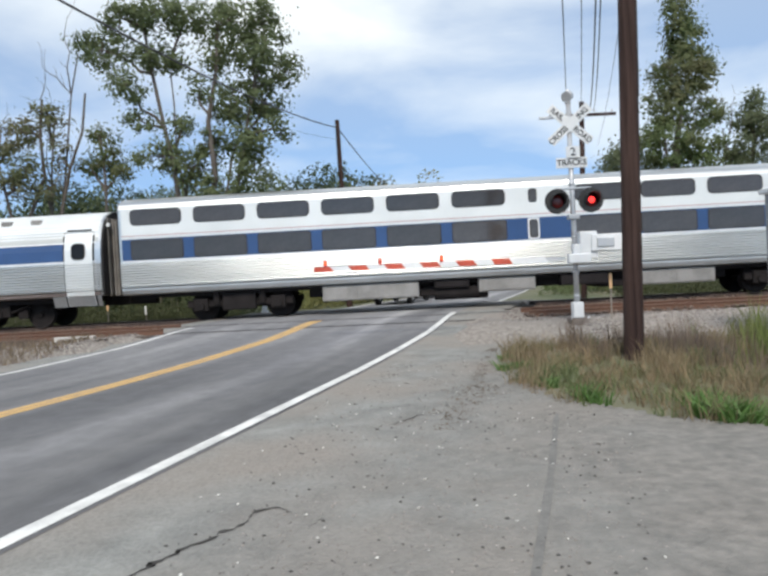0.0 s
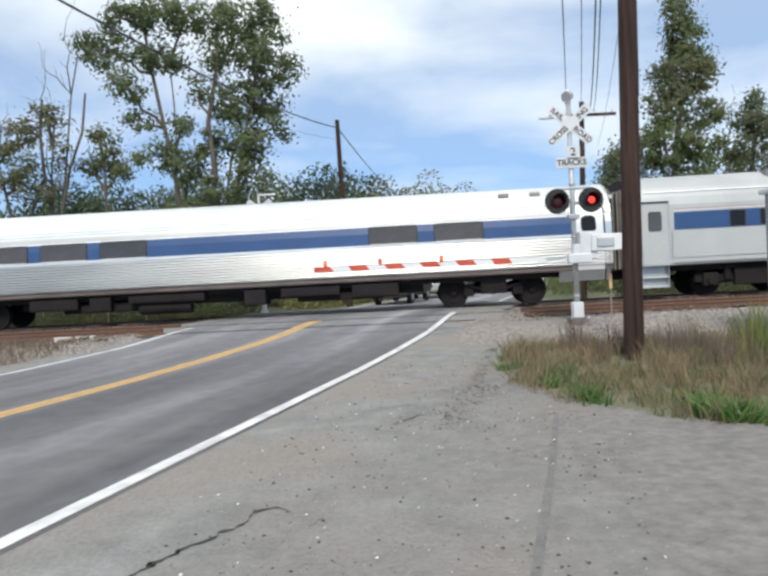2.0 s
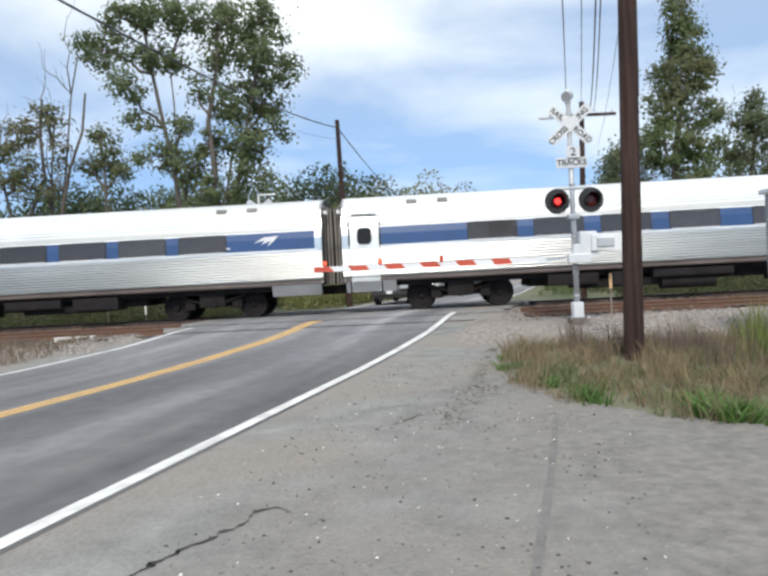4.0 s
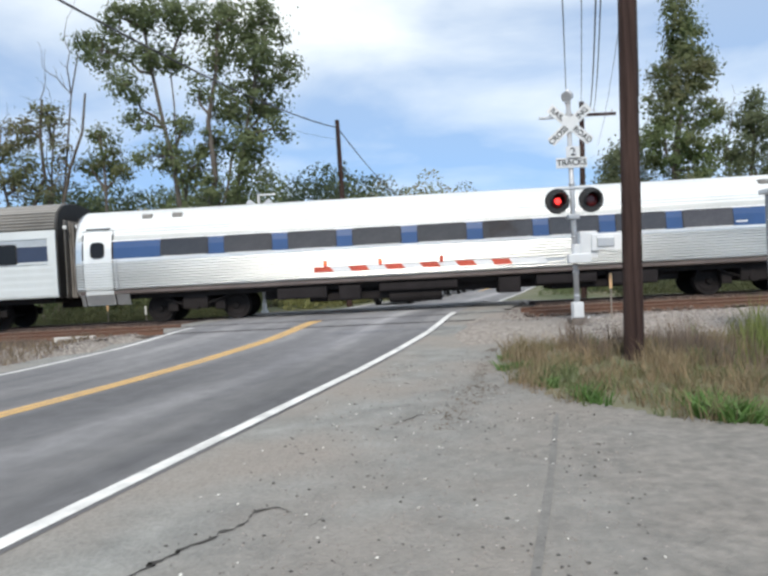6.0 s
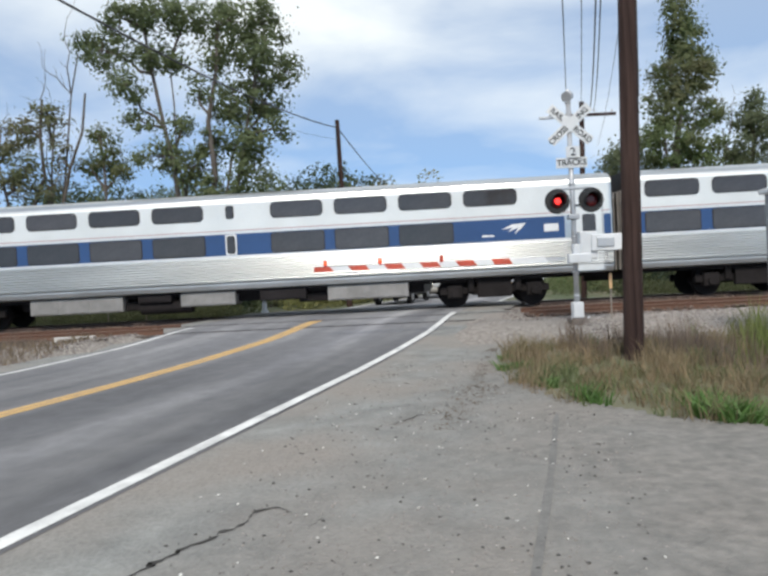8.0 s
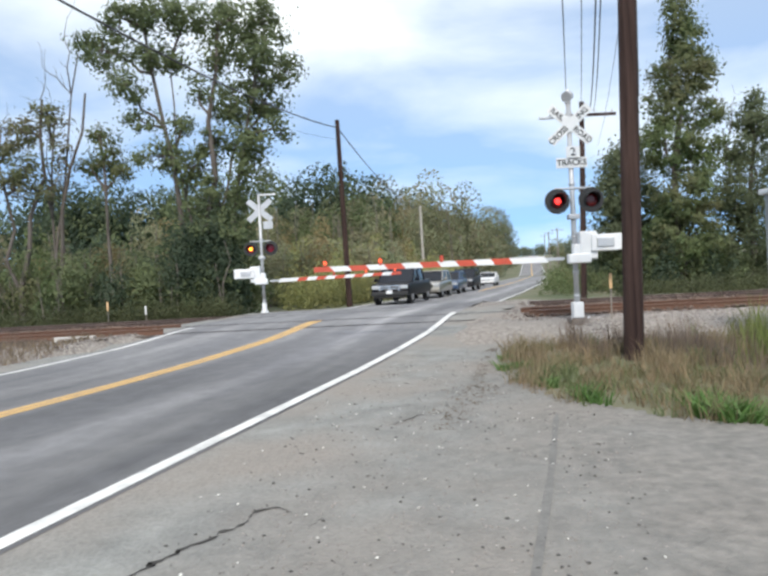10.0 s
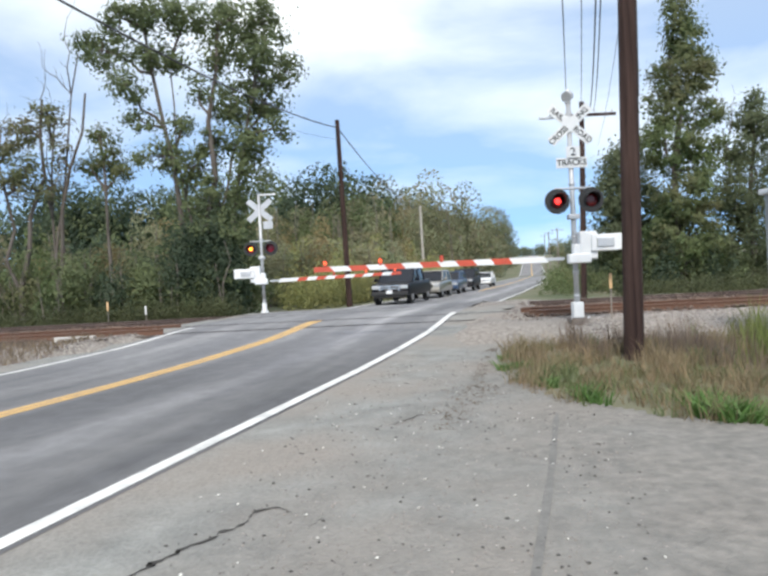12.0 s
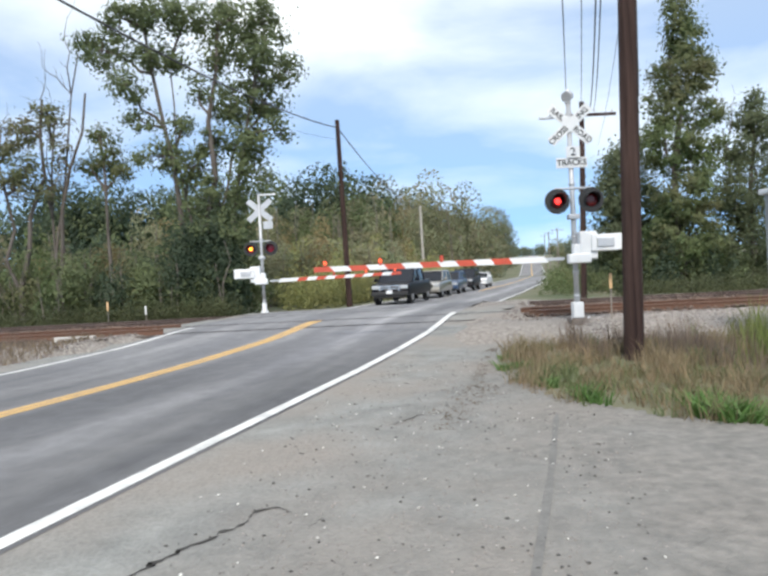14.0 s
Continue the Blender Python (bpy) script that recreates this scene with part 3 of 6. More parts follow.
def train_door(car, prof, x, material, z0=1.02, z1=2.95, w=0.78, label="closed vestibule door"):
    y = -half_at(prof, 2.0)
    b = plate(bmesh.new(), [(px + x, pz + (z0 + z1) / 2) for px, pz in rounded_rect(w + 0.12, z1 - z0 + 0.06, 0.06)], y - 0.012, y + 0.05)
    fr = part("door_frame", b, STEEL_DULL, car)
    b = plate(bmesh.new(), [(px + x, pz + (z0 + z1) / 2) for px, pz in rounded_rect(w, z1 - z0, 0.05)], y - 0.03, y + 0.05)
    d = part("door", b, material, car, label)
    b = plate(bmesh.new(), [(px + x, pz + z1 - 0.55) for px, pz in rounded_rect(w * 0.52, 0.62, 0.08)], y - 0.036, y)
    part("pane", b, WINDOW, d)
    for s in (-1, 1):
        b = rod(bmesh.new(), (x + s * (w / 2 + 0.12), y - 0.05, 1.25), (x + s * (w / 2 + 0.12), y - 0.05, 2.1), 0.016, 0.016, 6)
        part("handrail", b, SILVER_PAINT, car)
    b = bmesh.new()
    box(b, x - w / 2 - 0.04, x + w / 2 + 0.04, y - 0.07, y + 0.1, z1 + 0.03, z1 + 0.07, 0.01)
    part("drip_rail", b, RUBBER, car)
    return d


def curved_door(car, prof, x):
    """A tall silver vestibule door that follows the curved side and reaches down past the sill."""
    side = [(1.37, 0.64), (1.50, 1.0)] + prof[2:]
    fr = part("door_frame", shell(side, 0.66, 3.10, x - 0.52, x + 0.52, 0.012), RUBBER, car)
    d = part("door", shell(side, 0.68, 3.06, x - 0.46, x + 0.46, 0.03), CAR_WHITE, car, "tall silver curved vestibule door")
    train_window(d, prof, x, 2.45, 0.40, 0.46, 0.12, "door_window", WINDOW_BLACK).location.y -= 0.035
    part("step_plate", shell(side, 0.70, 1.02, x - 0.44, x + 0.44, 0.036), STEEL_DULL, d)
    part("drip_rail", shell(side, 3.12, 3.17, x - 0.4, x + 0.4, 0.06), RUBBER, car)
    part("handrail", rod(bmesh.new(), (x + 0.62, -1.62, 1.15), (x + 0.62, -1.60, 2.15), 0.016, 0.016, 6), SILVER_PAINT, car)
    return fr


def body_parts(car, half, prof, material, inside=False):
    h = BODY / 2
    part("body", extrude_profile(bmesh.new(), mirrored(half), -h, h), material, car)
    # end walls and rubber gangway
    for s in (-1, 1):
        b = bmesh.new()
        for q in range(3):
            u0, u1 = sorted((s * (h + 0.105 * q), s * (h + 0.105 * q + 0.085)))
            w = 1.05 - 0.12 * (q % 2) - 0.1 * q
            box(b, u0, u1, -w, w, 0.95, 3.55 - 0.05 * q, 0.03)
        part("gangway", b, GANGWAY, car, "grey ribbed rubber gangway")
        b = box(bmesh.new(), min(s * (h + 0.05), s * (h + 0.17)), max(s * (h + 0.05), s * (h + 0.17)), -1.12, -1.03, 3.24, 3.36, 0.02)
        part("marker_lamp", b, WHITE_PAINT, car, "small white marker lamp")
        b = bmesh.new()
        x0, x1 = (h, h + 0.05) if s > 0 else (-h - 0.05, -h)
        extrude_profile(b, [(y * 0.97, z * 0.99 + 0.02) for y, z in mirrored(prof)], x0, x1)
        part("end_wall", b, RUBBER, car)
        b = bmesh.new()
        box(b, min(s * (h - 0.6), s * (h + 0.32)), max(s * (h - 0.6), s * (h + 0.32)), -0.14, 0.14, 0.62, 0.92, 0.03)
        part("coupler", b, UNDER, car)
    # floor frame
    b = bmesh.new()
    box(b, -h + 0.3, h - 0.3, -1.2, 1.2, 0.82, 1.0)
    part("underframe", b, UNDER, car)
    for s in (-1, 1):
        (inner_truck if inside else truck)(car, s * 8.95)


def underfloor(car, boxes):
    for x0, x1, z0, dark in boxes:
        b = bmesh.new()
        box(b, x0, x1, -1.42, -0.55, z0, 0.92, 0.03)
        n = max(1, int((x1 - x0) / 0.9))
        for i in range(n):
            a = x0 + (x1 - x0) * (i + 0.08) / n
            c = x0 + (x1 - x0) * (i + 0.92) / n
            box(b, a, c, -1.435, -1.40, z0 + 0.05, 0.86, 0.01)
        part("equipment_box", b, UNDERBOX_DARK if dark else UNDERBOX, car, "dark equipment case" if dark else "grey equipment case")
    b = bmesh.new()
    box(b, -6.7, 6.7, -0.95, 0.95, 0.56, 0.84, 0.03)
    box(b, -5.2, -2.2, -1.15, 0.4, 0.42, 0.7, 0.05)
    box(b, 2.6, 5.4, -1.15, 0.4, 0.44, 0.7, 0.05)
    rod(b, (-6.0, -0.9, 0.72), (6.0, -0.9, 0.72), 0.05, 0.05, 8)
    rod(b, (-2.6, -1.1, 0.5), (-0.9, -1.1, 0.5), 0.22, 0.22, 14)
    part("air_tank", b, UNDER, car)


def roof_bits(car, xs, z):
    for x in xs:
        b = bmesh.new()
        box(b, x - 0.16, x + 0.16, -1.2, -0.8, z - 0.12, z + 0.08, 0.03)
        part("roof_vent", b, ROOF_GREY, car)


def emblem(car, prof, x, z, size=0.42):
    """A plain pale shape of three swept blades on the stripe."""
    y = -half_at(prof, z) - 0.012
    e = None
    for i in range(3):
        pts = [(x - 0.38 + i * 0.2, z - 0.0 - 0.075 * i), (x - 0.06 + i * 0.14, z + 0.16), (x + 0.42 - i * 0.02, z + 0.19 - 0.01 * i), (x + 0.12 + i * 0.06, z + 0.09 - 0.03 * i)]
        ob = part("emblem" if e is None else "emblem_blade", plate(bmesh.new(), pts, y - 0.002 * i, y + 0.03), WHITE_PAINT, e or car, "pale swept emblem" if e is None else "")
        e = e or ob
    b = plate(bmesh.new(), [(x - 1.0, z - 0.2), (x - 0.62, z - 0.2), (x - 0.62, z - 0.14), (x - 1.0, z - 0.14)], y, y + 0.03)
    part("marking_bar", b, WHITE_PAINT, car)


TUBE_WINDOWS = (7.89, 5.81, 3.72, 1.6, -0.95, -2.92, -4.89, -6.86, -8.83)


def tube_coach(name_label, windows=TUBE_WINDOWS, doors=(1, -1), logo_x=10.9):
    """A round-sided stainless coach with a ribbed upper side."""
    car = empty("passenger_car", pose(0, 0, 0), name_label, "train car", "train cars")
    half = fluted(AMFLEET, 1.12, 2.06, 0.085, 0.055)
    body_parts(car, half, AMFLEET, STEEL, True)
    ends = [s * 11.44 if s in doors else s * 12.45 for s in (-1, 1)]
    part("stripe", shell(AMFLEET, 2.15, 2.72, *ends, 0.006), BLUE, car, "blue window stripe")
    part("roof_panel", shell(fluted(AMFLEET, 2.96, 3.74, 0.095, 0.02), 2.92, 3.76, -12.6, 12.6, 0.006), CAR_WHITE, car, "pale silver ribbed upper side")
    part("letter_board", shell(AMFLEET, 2.75, 2.90, -12.6, 12.6, 0.004), CAR_PALE, car)
    for z in (2.11, 2.735):
        part("pinstripe", shell(AMFLEET, z - 0.022, z + 0.022, -12.5, 12.5, 0.014), WHITE_PAINT, car)
    part("skirt", shell(AMFLEET, 0.98, 1.12, -12.6, 12.6, 0.022), SKIRT_BROWN, car, "dull brown sill below the flutes")
    for x in windows:
        train_window(car, AMFLEET, x, 2.43, 1.5, 0.52, 0.05)
        part("window_sill", shell(AMFLEET, 2.135, 2.165, x - 0.74, x + 0.74, 0.034), WHITE_PAINT, car)
    for s in (-1, 1):
        a, b = sorted((s * 11.0, s * 12.6))
        part("end_skirt", shell(SKIRT, 0.66, 1.04, a, b, 0.0), STEEL_DULL, car)
    for s in doors:
        curved_door(car, AMFLEET, s * 11.95)
    emblem(car, AMFLEET, logo_x, 2.42)
    for x in (logo_x * 0.93 - 0.75,):
        part("marking_bar", plate(bmesh.new(), [(x, 2.25), (x + 0.34, 2.25), (x + 0.34, 2.30), (x, 2.30)], -1.565, -1.52), WHITE_PAINT, car)
    underfloor(car, [(-6.2, -4.6, 0.55, True), (-4.2, -3.5, 0.45, True), (-2.9, -0.4, 0.66, True), (0.9, 1.6, 0.42, True), (2.1, 4.0, 0.62, True), (4.4, 5.9, 0.5, True)])
    roof_bits(car, (-10.4, -9.4, 9.4, 10.4), 3.5)
    return car


def tall_sleeper(name_label):
    """A square-sided stainless car with two rows of windows; its one door is at the front."""
    car = empty("passenger_car", pose(0, 0, 0), name_label, "train car", "train cars")
    half = fluted(TALL, 1.16, 1.98, 0.082, 0.055)
    body_parts(car, half, TALL, STEEL)
    part("stripe", shell(TALL, 2.06, 2.74, -12.6, 11.2, 0.006), BLUE, car, "blue window stripe")
    part("roof_panel", shell(TALL, 2.80, 3.80, -12.6, 12.6, 0.006), CAR_WHITE, car, "pale silver upper side")
    part("stripe", shell(TALL, 2.06, 2.74, 12.42, 12.64, 0.006), BLUE, car)
    for z in (2.03, 2.77):
        part("pinstripe", shell(TALL, z - 0.012, z + 0.022, -12.6, 12.6, 0.012), WHITE_PAINT, car)
    part("pinstripe", shell(TALL, 2.84, 2.865, -12.6, 12.6, 0.012), RED_STRIPE, car)
    part("skirt", shell(TALL, 0.96, 1.16, -12.6, 12.6, 0.02), STEEL_DULL, car)
    xs = [-11.45 + i * 2.07 for i in range(6)] + [2.75, 4.8, 6.85]
    for x in xs:
        train_window(car, TALL, x, 2.40, 1.66, 0.58, 0.06)
    for x in xs + [8.9]:
        train_window(car, TALL, x, 3.44, 1.62, 0.45, 0.13, "upper_window")
    train_window(car, TALL, 0.6, 3.44, 0.2, 0.36, 0.05, "upper_window")
    b = plate(bmesh.new(), [(x + 0.6, z + 2.4) for x, z in rounded_rect(0.36, 0.66, 0.05)], -1.575, -1.5)
    part("hatch_frame", b, WHITE_PAINT, car)
    train_window(car, TALL, 0.6, 2.4, 0.2, 0.5, 0.05).location.y = -1.578
    train_door(car, TALL, 11.95, CAR_WHITE, 1.0, 3.0, 0.8)
    emblem(car, TALL, 9.6, 2.4)
    b = plate(bmesh.new(), [(10.55, 2.28), (11.0, 2.28), (11.0, 2.52), (10.55, 2.52)], -1.572, -1.54)
    part("number_panel", b, WHITE_PAINT, car, "small white panel")
    underfloor(car, [(-6.2, -3.1, 0.42, False), (-2.6, -1.5, 0.66, True), (-1.2, 0.6, 0.48, False), (1.4, 2.9, 0.55, True), (3.6, 6.2, 0.45, False)])
    return car


def flat_coach(name_label):
    """A flat-sided pale coach with a door at each end."""
    car = empty("passenger_car", pose(0, 0, 0), name_label, "train car", "train cars")
    body_parts(car, FLAT, FLAT, CAR_PALE)
    part("stripe", shell(FLAT, 2.11, 2.66, -11.4, 11.4, 0.006), BLUE, car, "blue window stripe")
    part("pinstripe", shell(FLAT, 2.745, 2.775, -11.4, 11.4, 0.008), RED_STRIPE, car)
    part("pinstripe", shell(FLAT, 2.705, 2.73, -11.4, 11.4, 0.008), WHITE_PAINT, car)
    part("skirt", shell(FLAT, 1.02, 1.12, -11.4, 11.4, 0.02), STEEL_DULL, car)
    for i in range(11):
        x = -8.1 + 1.755 * min(i, 5) + 1.645 * max(0, i - 5)
        train_window(car, FLAT, x, 2.39, 1.27, 0.46, 0.06, glass=WINDOW_BLACK)
    train_window(car, FLAT, -9.45, 2.39, 0.42, 0.46, 0.05, glass=WINDOW_BLACK)
    part("sill_rail", shell(FLAT, 1.24, 1.27, -11.4, 11.4, 0.02), STEEL_DULL, car)
    for x in (-9.9, -6.2, -2.4, 1.5, 5.2, 9.0):
        part("panel_seam", shell(FLAT, 2.8, 3.6, x - 0.008, x + 0.008, 0.004), STEEL_DULL, car)
    part("gutter", shell(FLAT, 3.30, 3.34, -12.5, 12.5, 0.03), WHITE_PAINT, car)
    for s in (-1, 1):
        train_door(car, FLAT, s * 12.0, CAR_PALE, 1.04, 2.95, 0.8, "pale vestibule door over a step well")
        b = bmesh.new()
        x = s * 12.0
        box(b, x - 0.42, x + 0.42, -1.45, -1.0, 0.32, 0.38, 0.01)
        box(b, x - 0.42, x + 0.42, -1.45, -1.05, 0.62, 0.67, 0.01)
        for q in (-0.42, 0.40):
            box(b, x + q, x + q + 0.02, -1.48, -1.0, 0.32, 1.05)
        box(b, x - 0.41, x + 0.40, -1.30, -1.27, 0.36, 1.0)
        part("step_well", b, STEEL_DULL, car, "grey closed step well")
    emblem(car, FLAT, 10.3, 2.42)
    underfloor(car, [(-6.0, -4.6, 0.5, True), (-3.9, -2.0, 0.62, True), (0.2, 3.2, 0.42, True), (3.8, 6.0, 0.55, True)])
    roof_bits(car, (-8.2, -4.2, 6.0), 3.8)
    return car


def heritage_diner(name_label):
    """An older fluted car with a grey corrugated roof."""
    car = empty("passenger_car", pose(0, 0, 0), name_label, "train car", "train cars")
    half = fluted(HERITAGE, 1.14, 2.06, 0.23, 0.004)
    half = [p for p in half if p[1] < 3.21]
    body_parts(car, half + [(0.0, 3.2)], HERITAGE, HERITAGE_PALE)
    rp = fluted(HERITAGE, 3.22, 4.04, 0.10, 0.05)
    rp = [p for p in rp if p[1] > 3.2]
    part("roof", extrude_profile(bmesh.new(), mirrored(rp), -BODY / 2, BODY / 2), ROOF_GREY, car, "grey corrugated roof")
    part("stripe", shell(HERITAGE, 2.19, 2.69, -12.4, 12.4, 0.006), NAVY, car, "navy window stripe")
    part("letter_board", shell(HERITAGE, 2.72, 2.90, -12.4, 12.4, 0.008), STEEL_DULL, car)
    for z in (2.10, 2.92):
        part("pinstripe", shell(HERITAGE, z, z + 0.025, -12.4, 12.4, 0.02), STEEL_DULL, car)
    part("panel_seam", shell(HERITAGE, 1.1, 3.18, -1.2, -1.18, 0.01), STEEL_DULL, car)
    for i, x in enumerate((10.55, 8.4, 6.3, 4.2, 2.15)):
        train_window(car, HERITAGE, x, 2.46, 1.62, 0.6, 0.07, glass=WINDOW_BLACK)
    train_window(car, HERITAGE, 0.15, 2.46, 1.1, 0.6, 0.07, glass=WINDOW_BLACK)
    train_door(car, HERITAGE, -3.4, STEEL_DULL, 1.05, 2.8, 0.62, "narrow service door")
    emblem(car, HERITAGE, -10.9, 2.44)
    underfloor(car, [(-6.6, -5.6, 0.45, True), (-2.3, 0.5, 0.42, False), (1.2, 3.0, 0.6, True), (3.6, 5.9, 0.5, True)])
    roof_bits(car, (-9.0, -6.0, 2.0), 4.1)
    return car


def build_train():
    turned = tuple(-x for x in TUBE_WINDOWS)
    a = tall_sleeper("tall stainless sleeping car with two rows of windows")
    fd = tube_coach("round-sided stainless coach with a blue stripe", doors=(1,), logo_x=-10.9)
    rd = tube_coach("round-sided stainless coach with a blue stripe", turned, doors=(-1,), logo_x=10.9)
    bd = tube_coach("round-sided stainless coach with doors at both ends", [-9.1 + 2.07 * i for i in range(9)], doors=(1, -1), logo_x=9.75)
    c = flat_coach("flat-sided pale silver coach with a blue stripe")
    d = tube_coach("stainless cafe car with few windows and blue stripe", TUBE_WINDOWS[:2] + TUBE_WINDOWS[5:], doors=(1,), logo_x=-10.9)
    e = heritage_diner("older fluted dining car with a grey corrugated roof")
    far = pose(-400, 0, 0)
    return [a, fd, c, d, rd, copy_thing(rd, far), copy_thing(rd, far), copy_thing(fd, far), bd, e, copy_thing(a, far), copy_thing(a, far), copy_thing(rd, far)]


CARS = build_train()


# ---- trees and undergrowth ----
def leaf_mat(name, a, b, trans=0.45, tint=None, island=0.5):
    return mat(name, a, 0.6, var=0.3, scale=0.35, fine=3, color2=b, island=island, trans=trans, ramp=(0.3, 0.7), spec=0.2, tint=tint)


LEAF_DARK = leaf_mat("dark_green_leaves", (0.155, 0.185, 0.09), (0.105, 0.135, 0.066))
LEAF_MID = leaf_mat("green_leaves", (0.14, 0.18, 0.075), (0.09, 0.125, 0.055), tint=(0.165, 0.165, 0.085))
LEAF_OLIVE = leaf_mat("olive_leaves", (0.18, 0.185, 0.092), (0.115, 0.135, 0.07), tint=(0.18, 0.16, 0.11))
LEAF_GREY = leaf_mat("grey_green_leaves", (0.145, 0.17, 0.095), (0.10, 0.12, 0.065))
LEAF_YELLOW = leaf_mat("yellowing_leaves", (0.36, 0.34, 0.15), (0.24, 0.265, 0.11))
# air haze is put into this leaf colour: paler, greyer green
LEAF_FAR_HAZED = leaf_mat("hazed_far_leaves", (0.30, 0.32, 0.19), (0.215, 0.245, 0.145), 0.55, tint=(0.30, 0.26, 0.16), island=0.25)
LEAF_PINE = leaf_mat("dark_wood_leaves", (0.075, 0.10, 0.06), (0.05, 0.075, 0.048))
LEAF_AUTUMN = leaf_mat("turning_leaves", (0.30, 0.225, 0.115), (0.20, 0.18, 0.085))
# olive leaves darkened: the shade seen beneath the train is in their colour
LEAF_OLIVE_SHADED = leaf_mat("shaded_olive_weed_leaves", (0.095, 0.105, 0.05), (0.06, 0.07, 0.036))
# the haze of the far distance is mixed into this green too
LEAF_HAZE = leaf_mat("hazed_distant_leaves", (0.22, 0.25, 0.17), (0.16, 0.195, 0.135), 0.55, island=0.25)
BARK = mat("grey_brown_bark", (0.125, 0.11, 0.095), 0.9, var=0.35, scale=2, fine=20, bump=0.6, stretch=(4, 4, 0.6), color2=(0.08, 0.065, 0.055))
BARK_PALE = mat("pale_dead_bark", (0.20, 0.175, 0.15), 0.9, var=0.3, scale=2, fine=20, stretch=(4, 4, 0.6), color2=(0.12, 0.10, 0.085))
STALK = mat("dry_grass_blades", (0.25, 0.185, 0.112), 0.8, var=0.25, scale=0.8, fine=8, color2=(0.175, 0.14, 0.08), island=0.7, trans=0.2)
BLADE = mat("green_grass_blades", (0.125, 0.145, 0.065), 0.7, var=0.25, scale=0.8, fine=8, color2=(0.10, 0.13, 0.045), island=0.7, trans=0.25)
BLADE_BRIGHT = mat("fresh_weed_leaves", (0.11, 0.18, 0.055), 0.6, var=0.2, scale=0.8, fine=8, color2=(0.09, 0.18, 0.04), island=0.6, trans=0.3)
WEED_YELLOW = mat("yellow_green_weeds", (0.155, 0.16, 0.06), 0.7, var=0.2, scale=1.5, fine=8, color2=(0.15, 0.2, 0.05), island=0.6, trans=0.3)
WEED_BROWN = mat("brown_seed_weeds", (0.16, 0.115, 0.085), 0.8, var=0.3, scale=1.5, fine=8, color2=(0.10, 0.08, 0.065), island=0.6)


SUNWARD = np.array([math.sin(_a) * math.cos(_e), math.cos(_a) * math.cos(_e), math.sin(_e)])


def mesh_from(name, verts, faces, material, slots=None):
    me = bpy.data.meshes.new(name)
    k = faces.shape[1]
    me.vertices.add(len(verts))
    me.vertices.foreach_set("co", np.asarray(verts, dtype=np.float32).ravel())
    me.loops.add(faces.size)
    me.loops.foreach_set("vertex_index", faces.astype(np.int32).ravel())
    me.polygons.add(len(faces))
    me.polygons.foreach_set("loop_start", np.arange(0, faces.size, k, dtype=np.int32))
    for m in material if slots is not None else (material,):
        me.materials.append(m)
    if slots is not None:
        me.polygons.foreach_set("material_index", slots.astype(np.int32))
    me.update(calc_edges=True)
    return new(name, me)


def leaf_cloud(name, centres, sizes, material, rng, upright=1.0, slim=0.62, outward=None, slots=None):
    """Many small leaf-shaped quads, one island each; outward: the way the crown's surface faces."""
    n = len(centres)
    face = rng.normal(size=(n, 3)) + 0.9 * SUNWARD      # leaves turn to the light
    if outward is not None:
        face = 0.55 * rng.normal(size=(n, 3)) + 1.1 * outward + 0.3 * SUNWARD
    u = rng.normal(size=(n, 3))
    u[:, 2] *= upright
    u -= face * (np.sum(u * face, axis=1) / np.sum(face * face, axis=1))[:, None]
    u /= np.linalg.norm(u, axis=1)[:, None]
    v = np.cross(face, u)
    v /= np.linalg.norm(v, axis=1)[:, None]
    s = sizes[:, None]
    q = np.stack([centres - u * s, centres + v * s * slim, centres + u * s, centres - v * s * slim], axis=1).reshape(-1, 3)
    return mesh_from(name, q, np.arange(4 * n).reshape(-1, 4), material, slots)


def clumps(rng, lobes, y, depth, per_area, leaves, spread, size):
    """Leaf centres in clumps inside flattened lobes (x, z, rx, rz)."""
    out, mids, away = [], [], []
    for x, z, rx, rz in lobes:
        k = max(4, int(per_area * rx * rz))
        d = rng.normal(size=(k, 3))
        d /= np.linalg.norm(d, axis=1)[:, None]
        d *= rng.uniform(0.35, 1.0, size=(k, 1)) ** 0.6
        c = np.array([x, y, z]) + d * np.array([rx, min(depth, (rx + rz) * 0.6), rz])
        mids.append(c)
        for p in c:
            m = int(leaves * rng.uniform(0.5, 1.4))
            out.append(p + rng.normal(size=(m, 3)) * spread * rng.uniform(0.6, 1.3) * np.array([1, 1, 0.75]))
            away.append(np.repeat((p - np.array([x, y, z]))[None] / (np.array([rx, min(depth, (rx + rz) * 0.6), rz]) + 0.2), m, axis=0) + 0.6 * (out[-1] - p) / spread)
    pts = np.concatenate(out)
    return pts, size * rng.uniform(0.6, 1.3, size=len(pts)), mids, np.concatenate(away)


def limb(bm, rng, a, b, r0, r1, bends=3, wob=0.12):
    a, b = Vector(a), Vector(b)
    pts = [a]
    for i in range(1, bends + 1):
        t = i / bends
        p = a.lerp(b, t)
        if i < bends:
            p += Vector(rng.normal(size=3)) * wob * (b - a).length / bends
        pts.append(p)
    for i in range(bends):
        ra = r0 + (r1 - r0) * i / bends
        rb = r0 + (r1 - r0) * (i + 1) / bends
        rod(bm, pts[i], pts[i + 1], ra, rb, 7)
    return pts


